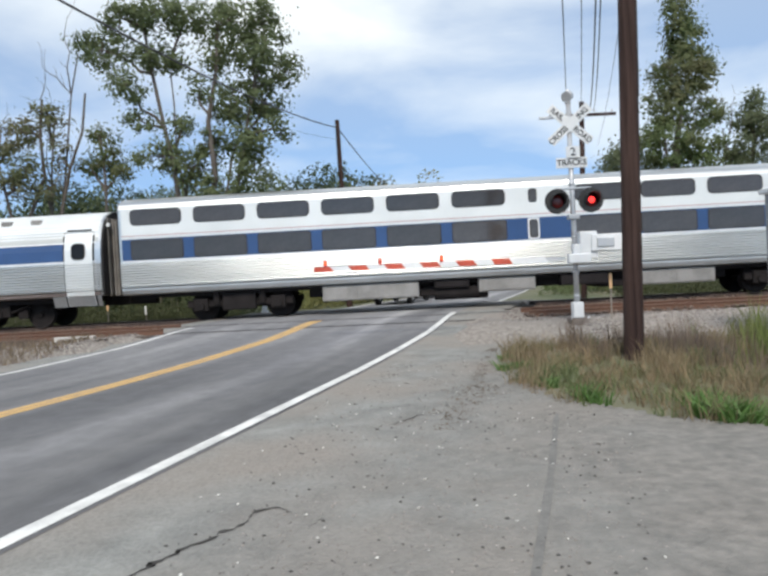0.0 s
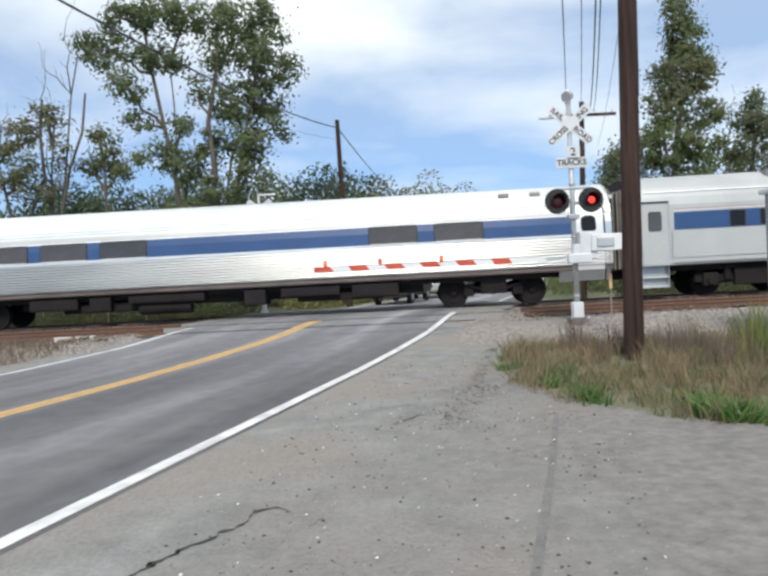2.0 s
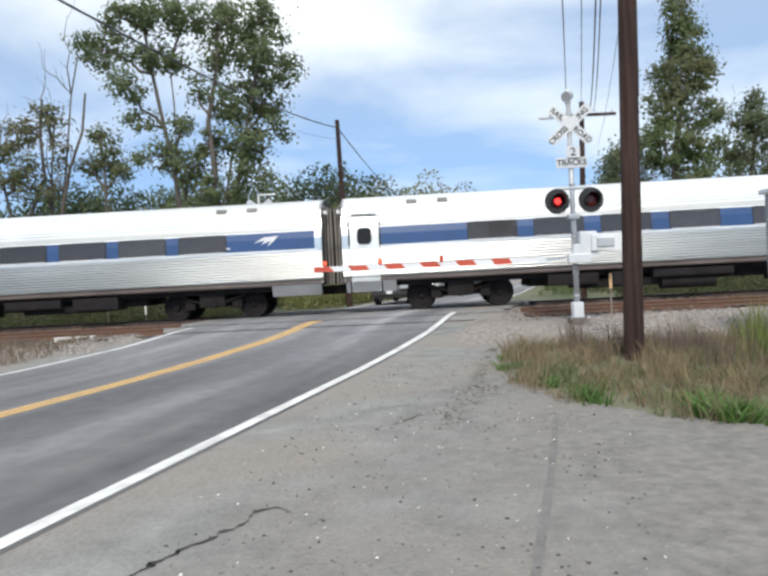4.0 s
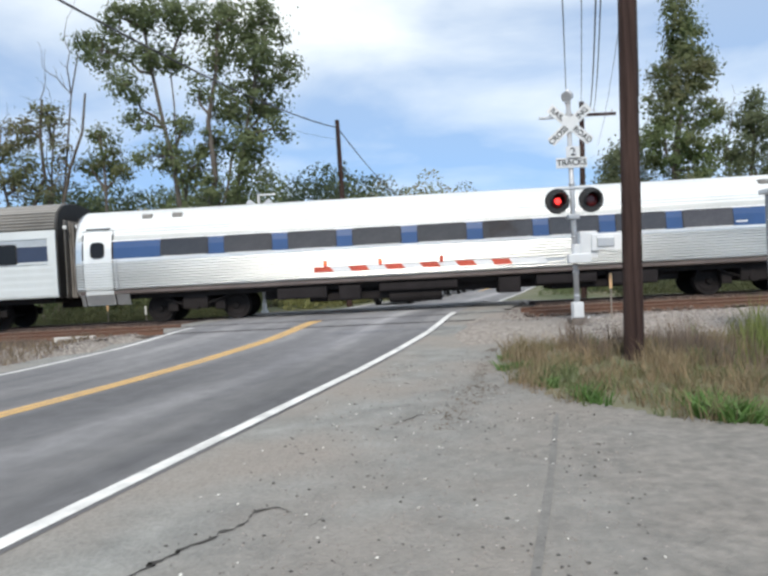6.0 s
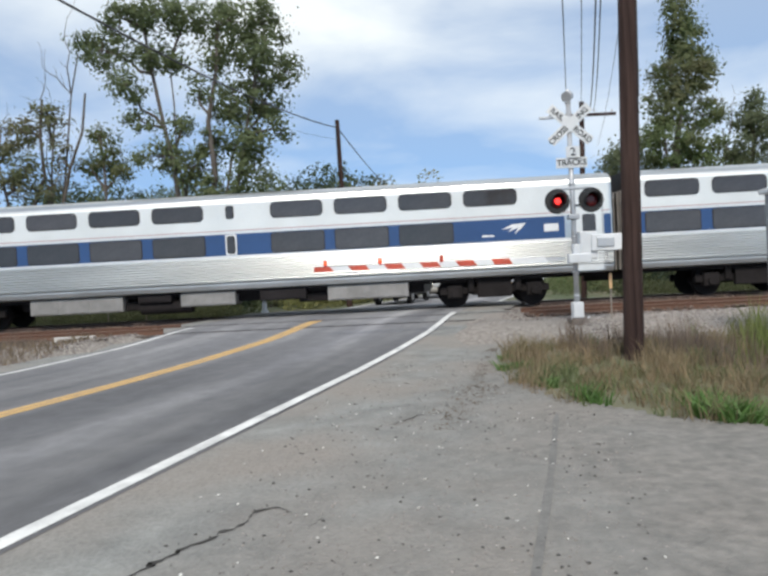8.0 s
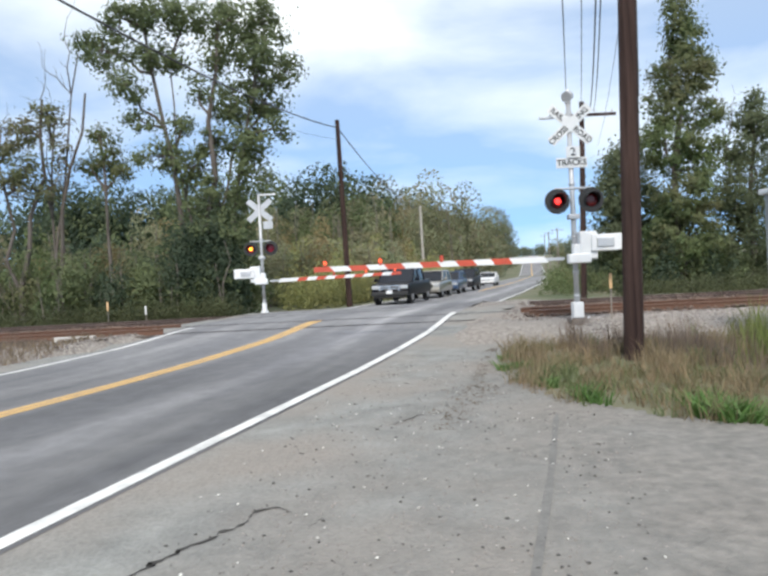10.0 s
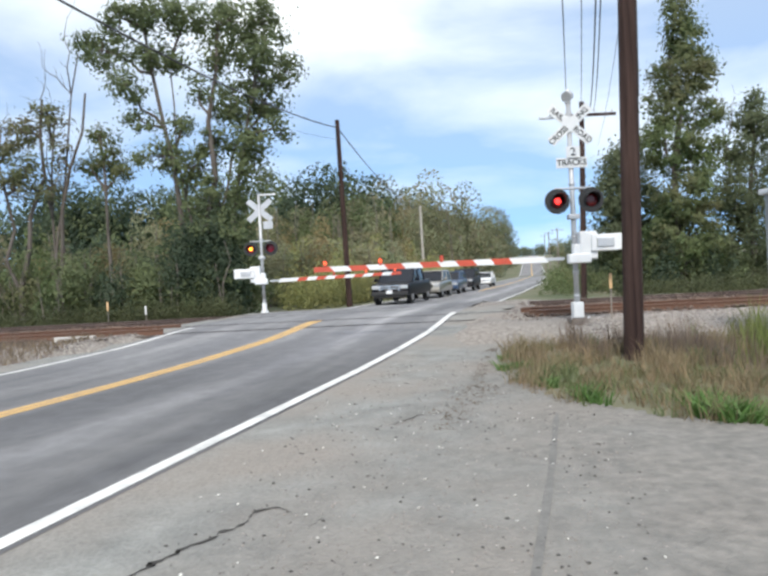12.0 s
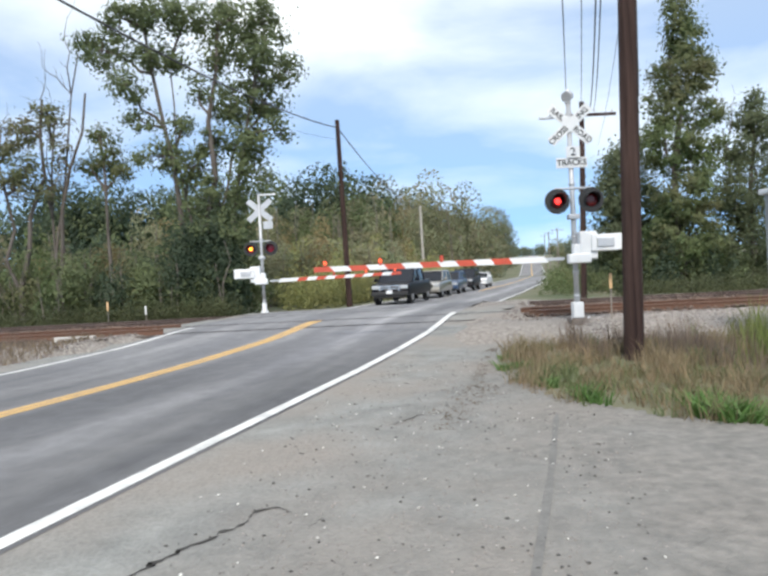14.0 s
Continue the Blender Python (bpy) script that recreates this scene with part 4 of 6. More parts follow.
def tree(label, base, trunks, lobes, leaf, bark, seed, per_area=7, leaves=34, spread=0.34, size=0.11, depth=2.2, bare=0):
    """trunks: tops (x, z, radius) to which stems rise from the base; each lobe is reached by a limb."""
    rng = np.random.default_rng(seed)
    bx, by = base
    bz = land(bx, by) - 0.1
    top = empty("tree", pose(bx, by, bz), label, "tree")
    bm = bmesh.new()
    stems = []
    for tx, tz, r in trunks:
        stems += limb(bm, rng, (bx + rng.uniform(-0.3, 0.3), by, bz), (tx, by + rng.uniform(-0.6, 0.6), tz), r, r * 0.4, 6, 0.09)
    pts, sizes, mids, away = clumps(rng, lobes, by, depth, per_area, leaves, spread, size)
    for group in mids:
        c = Vector(group.mean(axis=0))
        low = [s for s in stems if s.z < c.z + 0.3] or stems[:1]
        s = min(low, key=lambda p: (p - c).length + 0.9 * abs(p.z - (c.z - 1.8)))
        ends = limb(bm, rng, s, c, 0.085, 0.04, 4, 0.2)
        for p in group[:: max(1, len(group) // 9)]:
            limb(bm, rng, min(ends, key=lambda e: (e - Vector(p)).length), p, 0.03, 0.012, 2, 0.2)
    for _ in range(bare):
        s = stems[int(rng.integers(len(stems) // 2, len(stems)))]
        e = s + Vector((rng.normal() * 1.1, rng.normal() * 0.8, abs(rng.normal()) * 2.2 + 0.8))
        pp = limb(bm, rng, s, e, 0.035, 0.012, 4, 0.2)
        for q in pp[1:]:
            limb(bm, rng, q, q + Vector((rng.normal() * 0.5, rng.normal() * 0.4, abs(rng.normal()) * 0.8)), 0.014, 0.006, 2, 0.2)
    inv = Matrix.Translation((-bx, -by, -bz))
    bm.transform(inv)
    part("trunk", bm, bark, top)
    crown = leaf_cloud("crown", pts - np.array([bx, by, bz]), sizes, leaf, rng, outward=away)
    crown.parent = top
    return top


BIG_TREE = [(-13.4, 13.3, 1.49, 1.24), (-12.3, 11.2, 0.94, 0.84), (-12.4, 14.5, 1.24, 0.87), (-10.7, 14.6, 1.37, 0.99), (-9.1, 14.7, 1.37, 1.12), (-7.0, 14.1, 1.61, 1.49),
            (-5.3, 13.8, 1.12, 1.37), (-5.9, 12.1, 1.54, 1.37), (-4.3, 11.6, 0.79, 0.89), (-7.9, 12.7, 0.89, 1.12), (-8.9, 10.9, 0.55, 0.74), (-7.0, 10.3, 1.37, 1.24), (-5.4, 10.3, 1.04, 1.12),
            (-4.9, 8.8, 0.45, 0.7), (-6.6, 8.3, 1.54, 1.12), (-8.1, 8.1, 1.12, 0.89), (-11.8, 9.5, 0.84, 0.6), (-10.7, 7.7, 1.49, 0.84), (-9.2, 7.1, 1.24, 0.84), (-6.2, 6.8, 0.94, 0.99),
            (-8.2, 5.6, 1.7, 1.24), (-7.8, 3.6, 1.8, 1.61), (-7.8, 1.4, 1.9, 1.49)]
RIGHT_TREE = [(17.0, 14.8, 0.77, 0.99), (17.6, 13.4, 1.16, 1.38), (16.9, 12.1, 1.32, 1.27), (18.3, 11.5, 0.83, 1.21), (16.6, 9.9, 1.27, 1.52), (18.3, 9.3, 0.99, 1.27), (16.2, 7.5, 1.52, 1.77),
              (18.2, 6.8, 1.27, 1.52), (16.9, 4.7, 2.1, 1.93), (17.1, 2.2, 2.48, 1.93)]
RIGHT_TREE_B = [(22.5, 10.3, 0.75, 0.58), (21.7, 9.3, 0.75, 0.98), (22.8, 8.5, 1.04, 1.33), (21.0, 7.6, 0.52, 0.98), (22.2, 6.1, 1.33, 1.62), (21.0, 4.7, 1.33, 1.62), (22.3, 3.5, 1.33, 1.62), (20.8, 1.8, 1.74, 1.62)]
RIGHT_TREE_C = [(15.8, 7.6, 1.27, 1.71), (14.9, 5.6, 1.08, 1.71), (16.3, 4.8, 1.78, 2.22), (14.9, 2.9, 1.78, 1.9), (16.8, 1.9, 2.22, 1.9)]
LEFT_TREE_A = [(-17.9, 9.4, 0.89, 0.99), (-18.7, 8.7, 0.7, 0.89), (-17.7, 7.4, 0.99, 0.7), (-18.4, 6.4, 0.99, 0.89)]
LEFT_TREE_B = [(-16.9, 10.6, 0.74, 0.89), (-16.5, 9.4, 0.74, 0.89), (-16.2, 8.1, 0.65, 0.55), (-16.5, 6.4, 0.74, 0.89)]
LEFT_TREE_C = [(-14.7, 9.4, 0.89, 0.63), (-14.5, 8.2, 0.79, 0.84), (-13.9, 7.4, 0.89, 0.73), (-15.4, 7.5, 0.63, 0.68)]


def thicket(label, seed, xr, yr, top, n, size, leaf, stems=0, name="thicket", low=-0.4, bumpy=0.45, follow=None, wide=0.0):
    """A bank of undergrowth or woodland as one mass of leaves: clumps under an uneven canopy line."""
    rng = np.random.default_rng(seed)
    m = n // 26
    y = rng.uniform(*yr, size=m)
    x = rng.uniform(*xr, size=m)
    if follow:
        x = np.array([follow(v) for v in y]) + rng.uniform(-wide, 0, size=m)
    h = np.array([top(a, b) for a, b in zip(x, y)])
    h *= 1 + bumpy * np.array([noise.noise((a * 0.22 * 0.35 / size ** 0.5, b * 0.1, seed)) for a, b in zip(x, y)])
    g = np.array([road_z(b) for b in y]) + low
    z = g + h * rng.uniform(0.03, 1.0, size=m) ** 0.62
    c = np.stack([x, y, z], axis=1)
    pts = np.repeat(c, 26, axis=0) + rng.normal(size=(m * 26, 3)) * size * 2.4 * np.array([1, 1, 2.0])
    pts[:, 2] = np.maximum(pts[:, 2], np.repeat(g, 26) + 0.02)
    ob = leaf_cloud(name, pts, size * rng.uniform(0.6, 1.5, size=len(pts)), leaf, rng, 2.2, 0.42)
    tagged(ob, label, "undergrowth" if name == "thicket" else "woodland", kind="stuff")
    if stems:
        bm = bmesh.new()
        for i in range(stems):
            a = c[int(rng.integers(m))]
            zz = road_z(a[1]) - 0.2
            limb(bm, rng, (a[0], min(a[1], yr[0] + 1.2) - 0.4, zz), (a[0] + rng.normal() * 0.35, min(a[1], yr[0] + 1.2) - 0.4, zz + rng.uniform(1.5, 5.0)), 0.035, 0.015, 3, 0.12)
        s = part("stems", bm, BARK_PALE, ob)
        s["kind"] = "stuff"


def grove(label, seed, xr, yr, top, n, size, leaf, stems=0, name="thicket", low=-0.4, follow=None, wide=0.0, slender=0.3, even=0.62):
    """Bushes or woodland trees side by side, each a rounded, lobed crown of leaves on its outside; leaf is a tuple of materials, one for each crown."""
    rng = np.random.default_rng(seed)
    pts, away, slots, feet = [], [], [], []
    total = 0
    while total < n:
        y = rng.uniform(*yr)
        x = follow(y) + rng.uniform(-wide, 0) if follow else rng.uniform(*xr)
        h = top(x, y) * rng.uniform(even, 1.04)
        r = h * slender * rng.uniform(0.7, 1.3)
        g = road_z(y) + low
        need = int((1.9 if even < 0.7 else 1.45) * 2 * r * h / (1.24 * size * size))
        lobes = [(0, 0, 0.80 * h, 0.62 * r, 0.21 * h)]
        for k in range(7):
            a, t = rng.uniform(0, 6.28), 0.10 + 0.62 * (k + rng.uniform(0, 0.8)) / 7
            lobes.append((math.cos(a) * r * 0.5, math.sin(a) * r * 0.5, t * h, r * rng.uniform(0.5, 0.75), h * rng.uniform(0.13, 0.2)))
        for lx, ly, lz, lr, lh in lobes:
            m = need // len(lobes)
            d = rng.normal(size=(m, 3))
            d /= np.linalg.norm(d, axis=1)[:, None]
            rough = 1 + 0.28 * np.array([noise.noise((u * 2.3 + x, v * 2.3 + y, w * 2.3)) for u, v, w in d])
            shell_r = (rng.uniform(0.55, 1.02, size=m) ** 0.5 * rough)[:, None]
            p = np.array([x + lx, y + ly, g + lz]) + d * shell_r * np.array([lr, lr, lh])
            p[:, 2] = np.maximum(p[:, 2], g + 0.05)
            pts.append(p)
            away.append(d)
            slots.append(np.full(m, len(feet) % len(leaf)))
        total += need
        feet.append((x, y, g, h, r))
    pts, away, slots = np.concatenate(pts), np.concatenate(away), np.concatenate(slots)
    ob = leaf_cloud(name, pts, size * rng.uniform(0.6, 1.4, size=len(pts)), leaf, rng, 1.6, 0.5, away * (1.0 if size < 0.13 else 0.55), slots)
    tagged(ob, label, "undergrowth" if name == "thicket" else "woodland", kind="stuff")
    if stems:
        bm = bmesh.new()
        for i in range(stems):
            x, y, g, h, r = feet[i % len(feet)]
            a = (x + rng.uniform(-r, r), y - r * rng.uniform(0.6, 1.0), g)
            limb(bm, rng, a, (a[0] + rng.normal() * 0.06 * h, a[1], g + h * rng.uniform(0.5, 1.05)), 0.012 * h ** 0.8, 0.005 * h ** 0.8, 4, 0.1)
        s = part("stems", bm, BARK_PALE, ob)
        s["kind"] = "stuff"


def blades(name, label, seed, spots, height, width, material, lean=0.35, parent=None):
    """Grass blades, one thin folded strip each, at the (x, y) spots."""
    rng = np.random.default_rng(seed)
    n = len(spots)
    z = np.array([land(float(a), float(b)) for a, b in spots]) - 0.02
    base = np.column_stack([spots, z])
    h = height * rng.uniform(0.35, 1.25, size=n) * np.array([0.85 + 0.75 * noise.noise((float(a) * 1.1, float(b) * 1.1, seed)) for a, b in spots])
    a = rng.uniform(0, 2 * math.pi, size=n)
    side = np.column_stack([np.cos(a), np.sin(a), np.zeros(n)]) * (width * rng.uniform(0.6, 1.4, size=n))[:, None]
    d = rng.normal(size=(n, 2)) * lean
    mid = base + np.column_stack([d[:, 0] * h * 0.35, d[:, 1] * h * 0.35, h * 0.58])
    tip = base + np.column_stack([d[:, 0] * h, d[:, 1] * h, h])
    v = np.stack([base - side, base + side, mid + side * 0.7, mid - side * 0.7, tip], axis=1).reshape(-1, 3)
    i = np.arange(n)[:, None] * 5
    f = np.concatenate([i + np.array([0, 1, 2]), i + np.array([0, 2, 3]), i + np.array([3, 2, 4])])
    ob = mesh_from(name, v, f, material)
    tagged(ob, label, "grass", kind="stuff")
    return ob


def scatter(rng, n, xr, yr, keep):
    out = []
    while len(out) < n:
        x, y = rng.uniform(*xr), rng.uniform(*yr)
        if keep(x, y):
            out.append((x, y))
    return np.array(out)


def build_plants():
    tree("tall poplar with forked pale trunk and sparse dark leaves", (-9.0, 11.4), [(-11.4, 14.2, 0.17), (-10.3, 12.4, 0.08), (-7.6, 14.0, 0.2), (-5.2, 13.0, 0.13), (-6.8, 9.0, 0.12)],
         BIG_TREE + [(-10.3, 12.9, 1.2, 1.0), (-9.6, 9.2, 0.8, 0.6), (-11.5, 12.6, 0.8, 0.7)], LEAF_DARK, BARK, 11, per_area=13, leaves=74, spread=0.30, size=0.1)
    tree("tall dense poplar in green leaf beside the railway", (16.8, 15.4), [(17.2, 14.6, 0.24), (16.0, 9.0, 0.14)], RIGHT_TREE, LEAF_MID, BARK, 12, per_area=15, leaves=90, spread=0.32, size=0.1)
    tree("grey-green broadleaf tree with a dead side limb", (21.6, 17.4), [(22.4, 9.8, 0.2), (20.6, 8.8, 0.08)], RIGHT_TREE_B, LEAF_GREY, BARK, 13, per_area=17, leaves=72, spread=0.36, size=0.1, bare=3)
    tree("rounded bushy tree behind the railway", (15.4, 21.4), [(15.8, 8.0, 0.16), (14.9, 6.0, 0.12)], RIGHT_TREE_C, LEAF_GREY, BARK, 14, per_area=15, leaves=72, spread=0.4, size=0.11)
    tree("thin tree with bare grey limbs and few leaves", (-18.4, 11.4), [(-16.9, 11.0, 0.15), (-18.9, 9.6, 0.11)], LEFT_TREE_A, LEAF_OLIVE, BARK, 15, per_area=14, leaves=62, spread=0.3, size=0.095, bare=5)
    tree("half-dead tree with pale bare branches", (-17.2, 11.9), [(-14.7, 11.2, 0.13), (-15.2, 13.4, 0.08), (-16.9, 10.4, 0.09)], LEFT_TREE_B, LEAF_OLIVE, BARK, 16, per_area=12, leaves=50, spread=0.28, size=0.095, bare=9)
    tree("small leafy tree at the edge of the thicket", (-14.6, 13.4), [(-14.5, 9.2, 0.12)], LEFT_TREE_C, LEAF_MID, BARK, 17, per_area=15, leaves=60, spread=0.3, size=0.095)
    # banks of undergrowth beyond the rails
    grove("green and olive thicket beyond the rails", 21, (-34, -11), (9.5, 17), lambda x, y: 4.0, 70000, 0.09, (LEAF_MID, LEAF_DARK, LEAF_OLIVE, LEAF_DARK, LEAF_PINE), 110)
    grove("olive brush with pale stems beyond the rails", 22, (-30, -8.5), (14, 21), lambda x, y: 4.6, 64000, 0.095, (LEAF_OLIVE, LEAF_MID, LEAF_DARK, LEAF_AUTUMN), 90)
    thicket("low green weeds along the ballast", 23, (-34, -6.5), (5.4, 9.5), lambda x, y: 0.9, 40000, 0.055, LEAF_OLIVE_SHADED)
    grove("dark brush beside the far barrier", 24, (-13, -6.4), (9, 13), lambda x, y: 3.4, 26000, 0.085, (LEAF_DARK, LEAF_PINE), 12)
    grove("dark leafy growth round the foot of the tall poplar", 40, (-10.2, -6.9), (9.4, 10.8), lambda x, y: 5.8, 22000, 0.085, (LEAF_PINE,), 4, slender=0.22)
    grove("olive and yellow brush beside the road", 25, (-8, 1), (22, 34), lambda x, y: 5.0, 60000, 0.11, (LEAF_FAR_HAZED, LEAF_YELLOW, LEAF_FAR_HAZED, LEAF_AUTUMN), 60)
    thicket("tall roadside grass and weeds", 26, (0, 1), (14, 60), lambda x, y: 2.2, 60000, 0.08, LEAF_YELLOW, follow=lambda y: road_x(y) - 5.2, wide=4.0)
    grove("green brush behind the crossing on the far side", 27, (13.0, 34), (13, 22), lambda x, y: 3.0, 46000, 0.10, (LEAF_GREY, LEAF_DARK, LEAF_PINE))
    thicket("weedy green verge beyond the rails", 28, (11.5, 34), (4.6, 12), lambda x, y: 0.7, 40000, 0.06, LEAF_OLIVE_SHADED)
    thicket("green verge beside the far road", 29, (0, 1), (14, 80), lambda x, y: 1.2, 26000, 0.08, LEAF_MID, follow=lambda y: road_x(y) + 9.5, wide=4.0)
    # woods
    grove("mixed woodland in late summer leaf along the road", 31, (0, 1), (38, 108), lambda x, y: 8.6 + 0.125 * (y - 35), 125000, 0.17, (LEAF_FAR_HAZED, LEAF_MID, LEAF_FAR_HAZED, LEAF_AUTUMN, LEAF_OLIVE), 80, "woodland", follow=lambda y: road_x(y) - 13.5, wide=24, slender=0.2, even=0.78)
    grove("distant mixed woodland along the road", 32, (0, 1), (108, 330), lambda x, y: 22.5, 130000, 0.36, (LEAF_FAR_HAZED, LEAF_HAZE, LEAF_FAR_HAZED, LEAF_OLIVE), 0, "woodland", follow=lambda y: road_x(y) - 11.0, wide=28, slender=0.24, even=0.82)
    grove("yellowing saplings among the roadside woods", 33, (0, 1), (36, 75), lambda x, y: 6.0, 30000, 0.15, (LEAF_YELLOW, LEAF_AUTUMN, LEAF_FAR_HAZED), 30, "woodland", follow=lambda y: road_x(y) - 10.0, wide=14, slender=0.2)
    grove("dark wooded rise behind the thicket", 34, (-80, 8), (90, 116), lambda x, y: 20.9 - 0.12 * max(0.0, x + 8), 135000, 0.36, (LEAF_PINE, LEAF_PINE, LEAF_DARK), 0, "woodland", slender=0.3, even=0.9)
    grove("woodland across the road", 35, (0, 1), (140, 330), lambda x, y: 11.0, 40000, 0.34, (LEAF_FAR_HAZED, LEAF_HAZE), 0, "woodland", follow=lambda y: road_x(y) + 44, wide=35, slender=0.28)
    grove("dense woods behind the railway", 36, (19, 75), (24, 60), lambda x, y: 7.0, 34000, 0.2, (LEAF_GREY, LEAF_DARK), 0, "woodland", slender=0.25)
    grove("woods behind the thicket", 37, (-75, -12), (22, 55), lambda x, y: 6.8 + 0.05 * (y - 22), 70000, 0.19, (LEAF_DARK, LEAF_MID, LEAF_PINE, LEAF_OLIVE), 60, "woodland", slender=0.2, even=0.72)
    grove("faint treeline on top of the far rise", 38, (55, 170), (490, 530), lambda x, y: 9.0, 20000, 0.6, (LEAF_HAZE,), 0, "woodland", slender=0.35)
    # grass beside the turnout
    rng = np.random.default_rng(5)
    inside = lambda x, y: x > patch_edge(y) + 0.12 * noise.noise((x * 2, y * 2, 3)) and y > -18.5
    blades("dry_grass", "tall dry tan grass around the pole", 41, scatter(rng, 13000, (1.6, 9), (-18.3, -10.6), lambda x, y: inside(x, y) and noise.noise((x * 1.5, y * 1.5, 8)) > -0.1 + 0.25 * (y < -16.5)), 0.38, 0.005, STALK, 0.45)
    blades("green_grass", "mixed green grass beside the turnout", 42, scatter(rng, 10000, (1.6, 9), (-18.3, -10.2), lambda x, y: inside(x, y) and noise.noise((x * 1.4, y * 1.4, 2)) > 0.05), 0.24, 0.007, BLADE, 0.5)
    edge = lambda x, y: inside(x, y) and (x - patch_edge(y) < 0.55 or y < -16.6) and noise.noise((x * 1.6, y * 1.6, 5)) > 0.26
    blades("fresh_weeds", "fresh bright green weeds along the gravel edge", 43, scatter(rng, 2600, (1.6, 6), (-18.2, -11.5), edge), 0.22, 0.015, BLADE_BRIGHT, 0.6)
    blades("seed_weeds", "brown seeding weeds by the pole", 44, scatter(rng, 1500, (3.4, 5.6), (-13.2, -10.6), lambda x, y: noise.noise((x * 1.4, y * 1.4, 6)) > 0.0), 0.55, 0.006, WEED_BROWN, 0.18)
    blades("goldenrod", "tall yellow-green goldenrod", 45, scatter(rng, 2400, (5.2, 9.5), (-14.0, -11.0), lambda x, y: noise.noise((x * 1.1, y * 1.1, 9)) > 0.15 - 0.35 * (x > 6.2)), 0.78, 0.010, WEED_YELLOW, 0.22)
    blades("seed_weeds", "dark brown seeding weeds behind the grass", 49, scatter(rng, 1500, (4.8, 9.0), (-15.2, -11.6), lambda x, y: noise.noise((x * 1.2, y * 1.2, 4)) > -0.1), 0.5, 0.007, WEED_BROWN, 0.25)
    # strays along the left shoulder and in the ballast
    left = lambda x, y: road_x(y) - 12 < x < road_x(y) - 4.6
    blades("dry_weeds", "sparse dry weeds below the ballast", 46, scatter(rng, 5200, (-22, -6), (-10.5, -5.9), left), 0.26, 0.006, WEED_BROWN, 0.3)
    blades("dry_weeds", "sparse tan grass below the ballast", 47, scatter(rng, 4000, (-22, -6), (-10.5, -6.2), left), 0.22, 0.006, STALK, 0.3)
    blades("shoulder_weeds", "small weeds in the cracked shoulder", 48, np.concatenate([scatter(rng, 260, (0.0, 0.5), (-17.1, -16.5), lambda x, y: abs((y + 16.85) - (x - 0.2) * 1.3) < 0.06), scatter(rng, 160, (1.0, 1.6), (-15.5, -11.5), lambda x, y: True)]), 0.035, 0.005, BLADE, 0.8)


def stone_field(name, label, seed, spots, size, material, kind="stuff", flat=0.6, lift=0.0):
    """Loose stones: small uneven lumps in one mesh."""
    rng = np.random.default_rng(seed)
    base = np.array([[1, 0, 0], [-1, 0, 0], [0, 1, 0], [0, -1, 0], [0, 0, 1], [0, 0, -1]], float)
    tri = np.array([[0, 2, 4], [2, 1, 4], [1, 3, 4], [3, 0, 4], [2, 0, 5], [1, 2, 5], [3, 1, 5], [0, 3, 5]])
    n = len(spots)
    z = np.array([land(float(a), float(b)) for a, b in spots]) + lift
    s = size * rng.uniform(0.5, 1.6, size=(n, 1, 1))
    v = base[None] * s * rng.uniform(0.6, 1.3, size=(n, 6, 1)) * np.array([1, 1, flat])
    a = rng.uniform(0, 6.28, size=n)
    c, sn = np.cos(a)[:, None], np.sin(a)[:, None]
    v = np.stack([v[:, :, 0] * c - v[:, :, 1] * sn, v[:, :, 0] * sn + v[:, :, 1] * c, v[:, :, 2]], axis=2)
    v += np.column_stack([spots, z])[:, None, :]
    ob = mesh_from(name, v.reshape(-1, 3), (tri[None] + 6 * np.arange(n)[:, None, None]).reshape(-1, 3), material)
    return tagged(ob, label, "stones", kind=kind)


PEBBLE = mat("pale_pebbles", (0.62, 0.60, 0.56), 0.7, var=0.2, scale=3, fine=40, island=0.4)
PEBBLE_DARK = mat("dark_gravel_bits", (0.08, 0.075, 0.07), 0.8, var=0.2, scale=3, fine=40, island=0.5)
STONE_PALE = mat("pale_ballast_stone", (0.30, 0.27, 0.25), 0.85, var=0.25, scale=3, fine=40, island=0.6)
LITTER = mat("brown_litter", (0.15, 0.11, 0.075), 0.9, var=0.3, scale=3, fine=40, island=0.5)
CRACK = mat("crack_filler", (0.05, 0.046, 0.042), 0.95, var=0.3, scale=4, fine=40)


def crack(label, pts, width, seed):
    """A ragged dark crack in the paving along a few points."""
    rng = np.random.default_rng(seed)
    path = []
    for a, b in zip(pts, pts[1:]):
        k = max(2, int(math.dist(a, b) / 0.05))
        path += [(a[0] + (b[0] - a[0]) * i / k, a[1] + (b[1] - a[1]) * i / k) for i in range(k)]
    bm = bmesh.new()
    rows = []
    for i, (x, y) in enumerate(path):
        w = width * rng.uniform(0.35, 1.3) * min(1, (i + 1) / 4, (len(path) - i) / 4)
        ox, oy = rng.normal() * width * 0.5, rng.normal() * width * 0.5
        z = road_z(y) + 0.001
        rows.append((bm.verts.new((x + ox, y + oy + w / 2, z)), bm.verts.new((x + ox, y + oy - w / 2, z))))
    for a, b in zip(rows, rows[1:]):
        bm.faces.new((a[0], a[1], b[1], b[0]))
    tagged(part("pavement_crack", bm, CRACK), label, "crack", kind="structure")


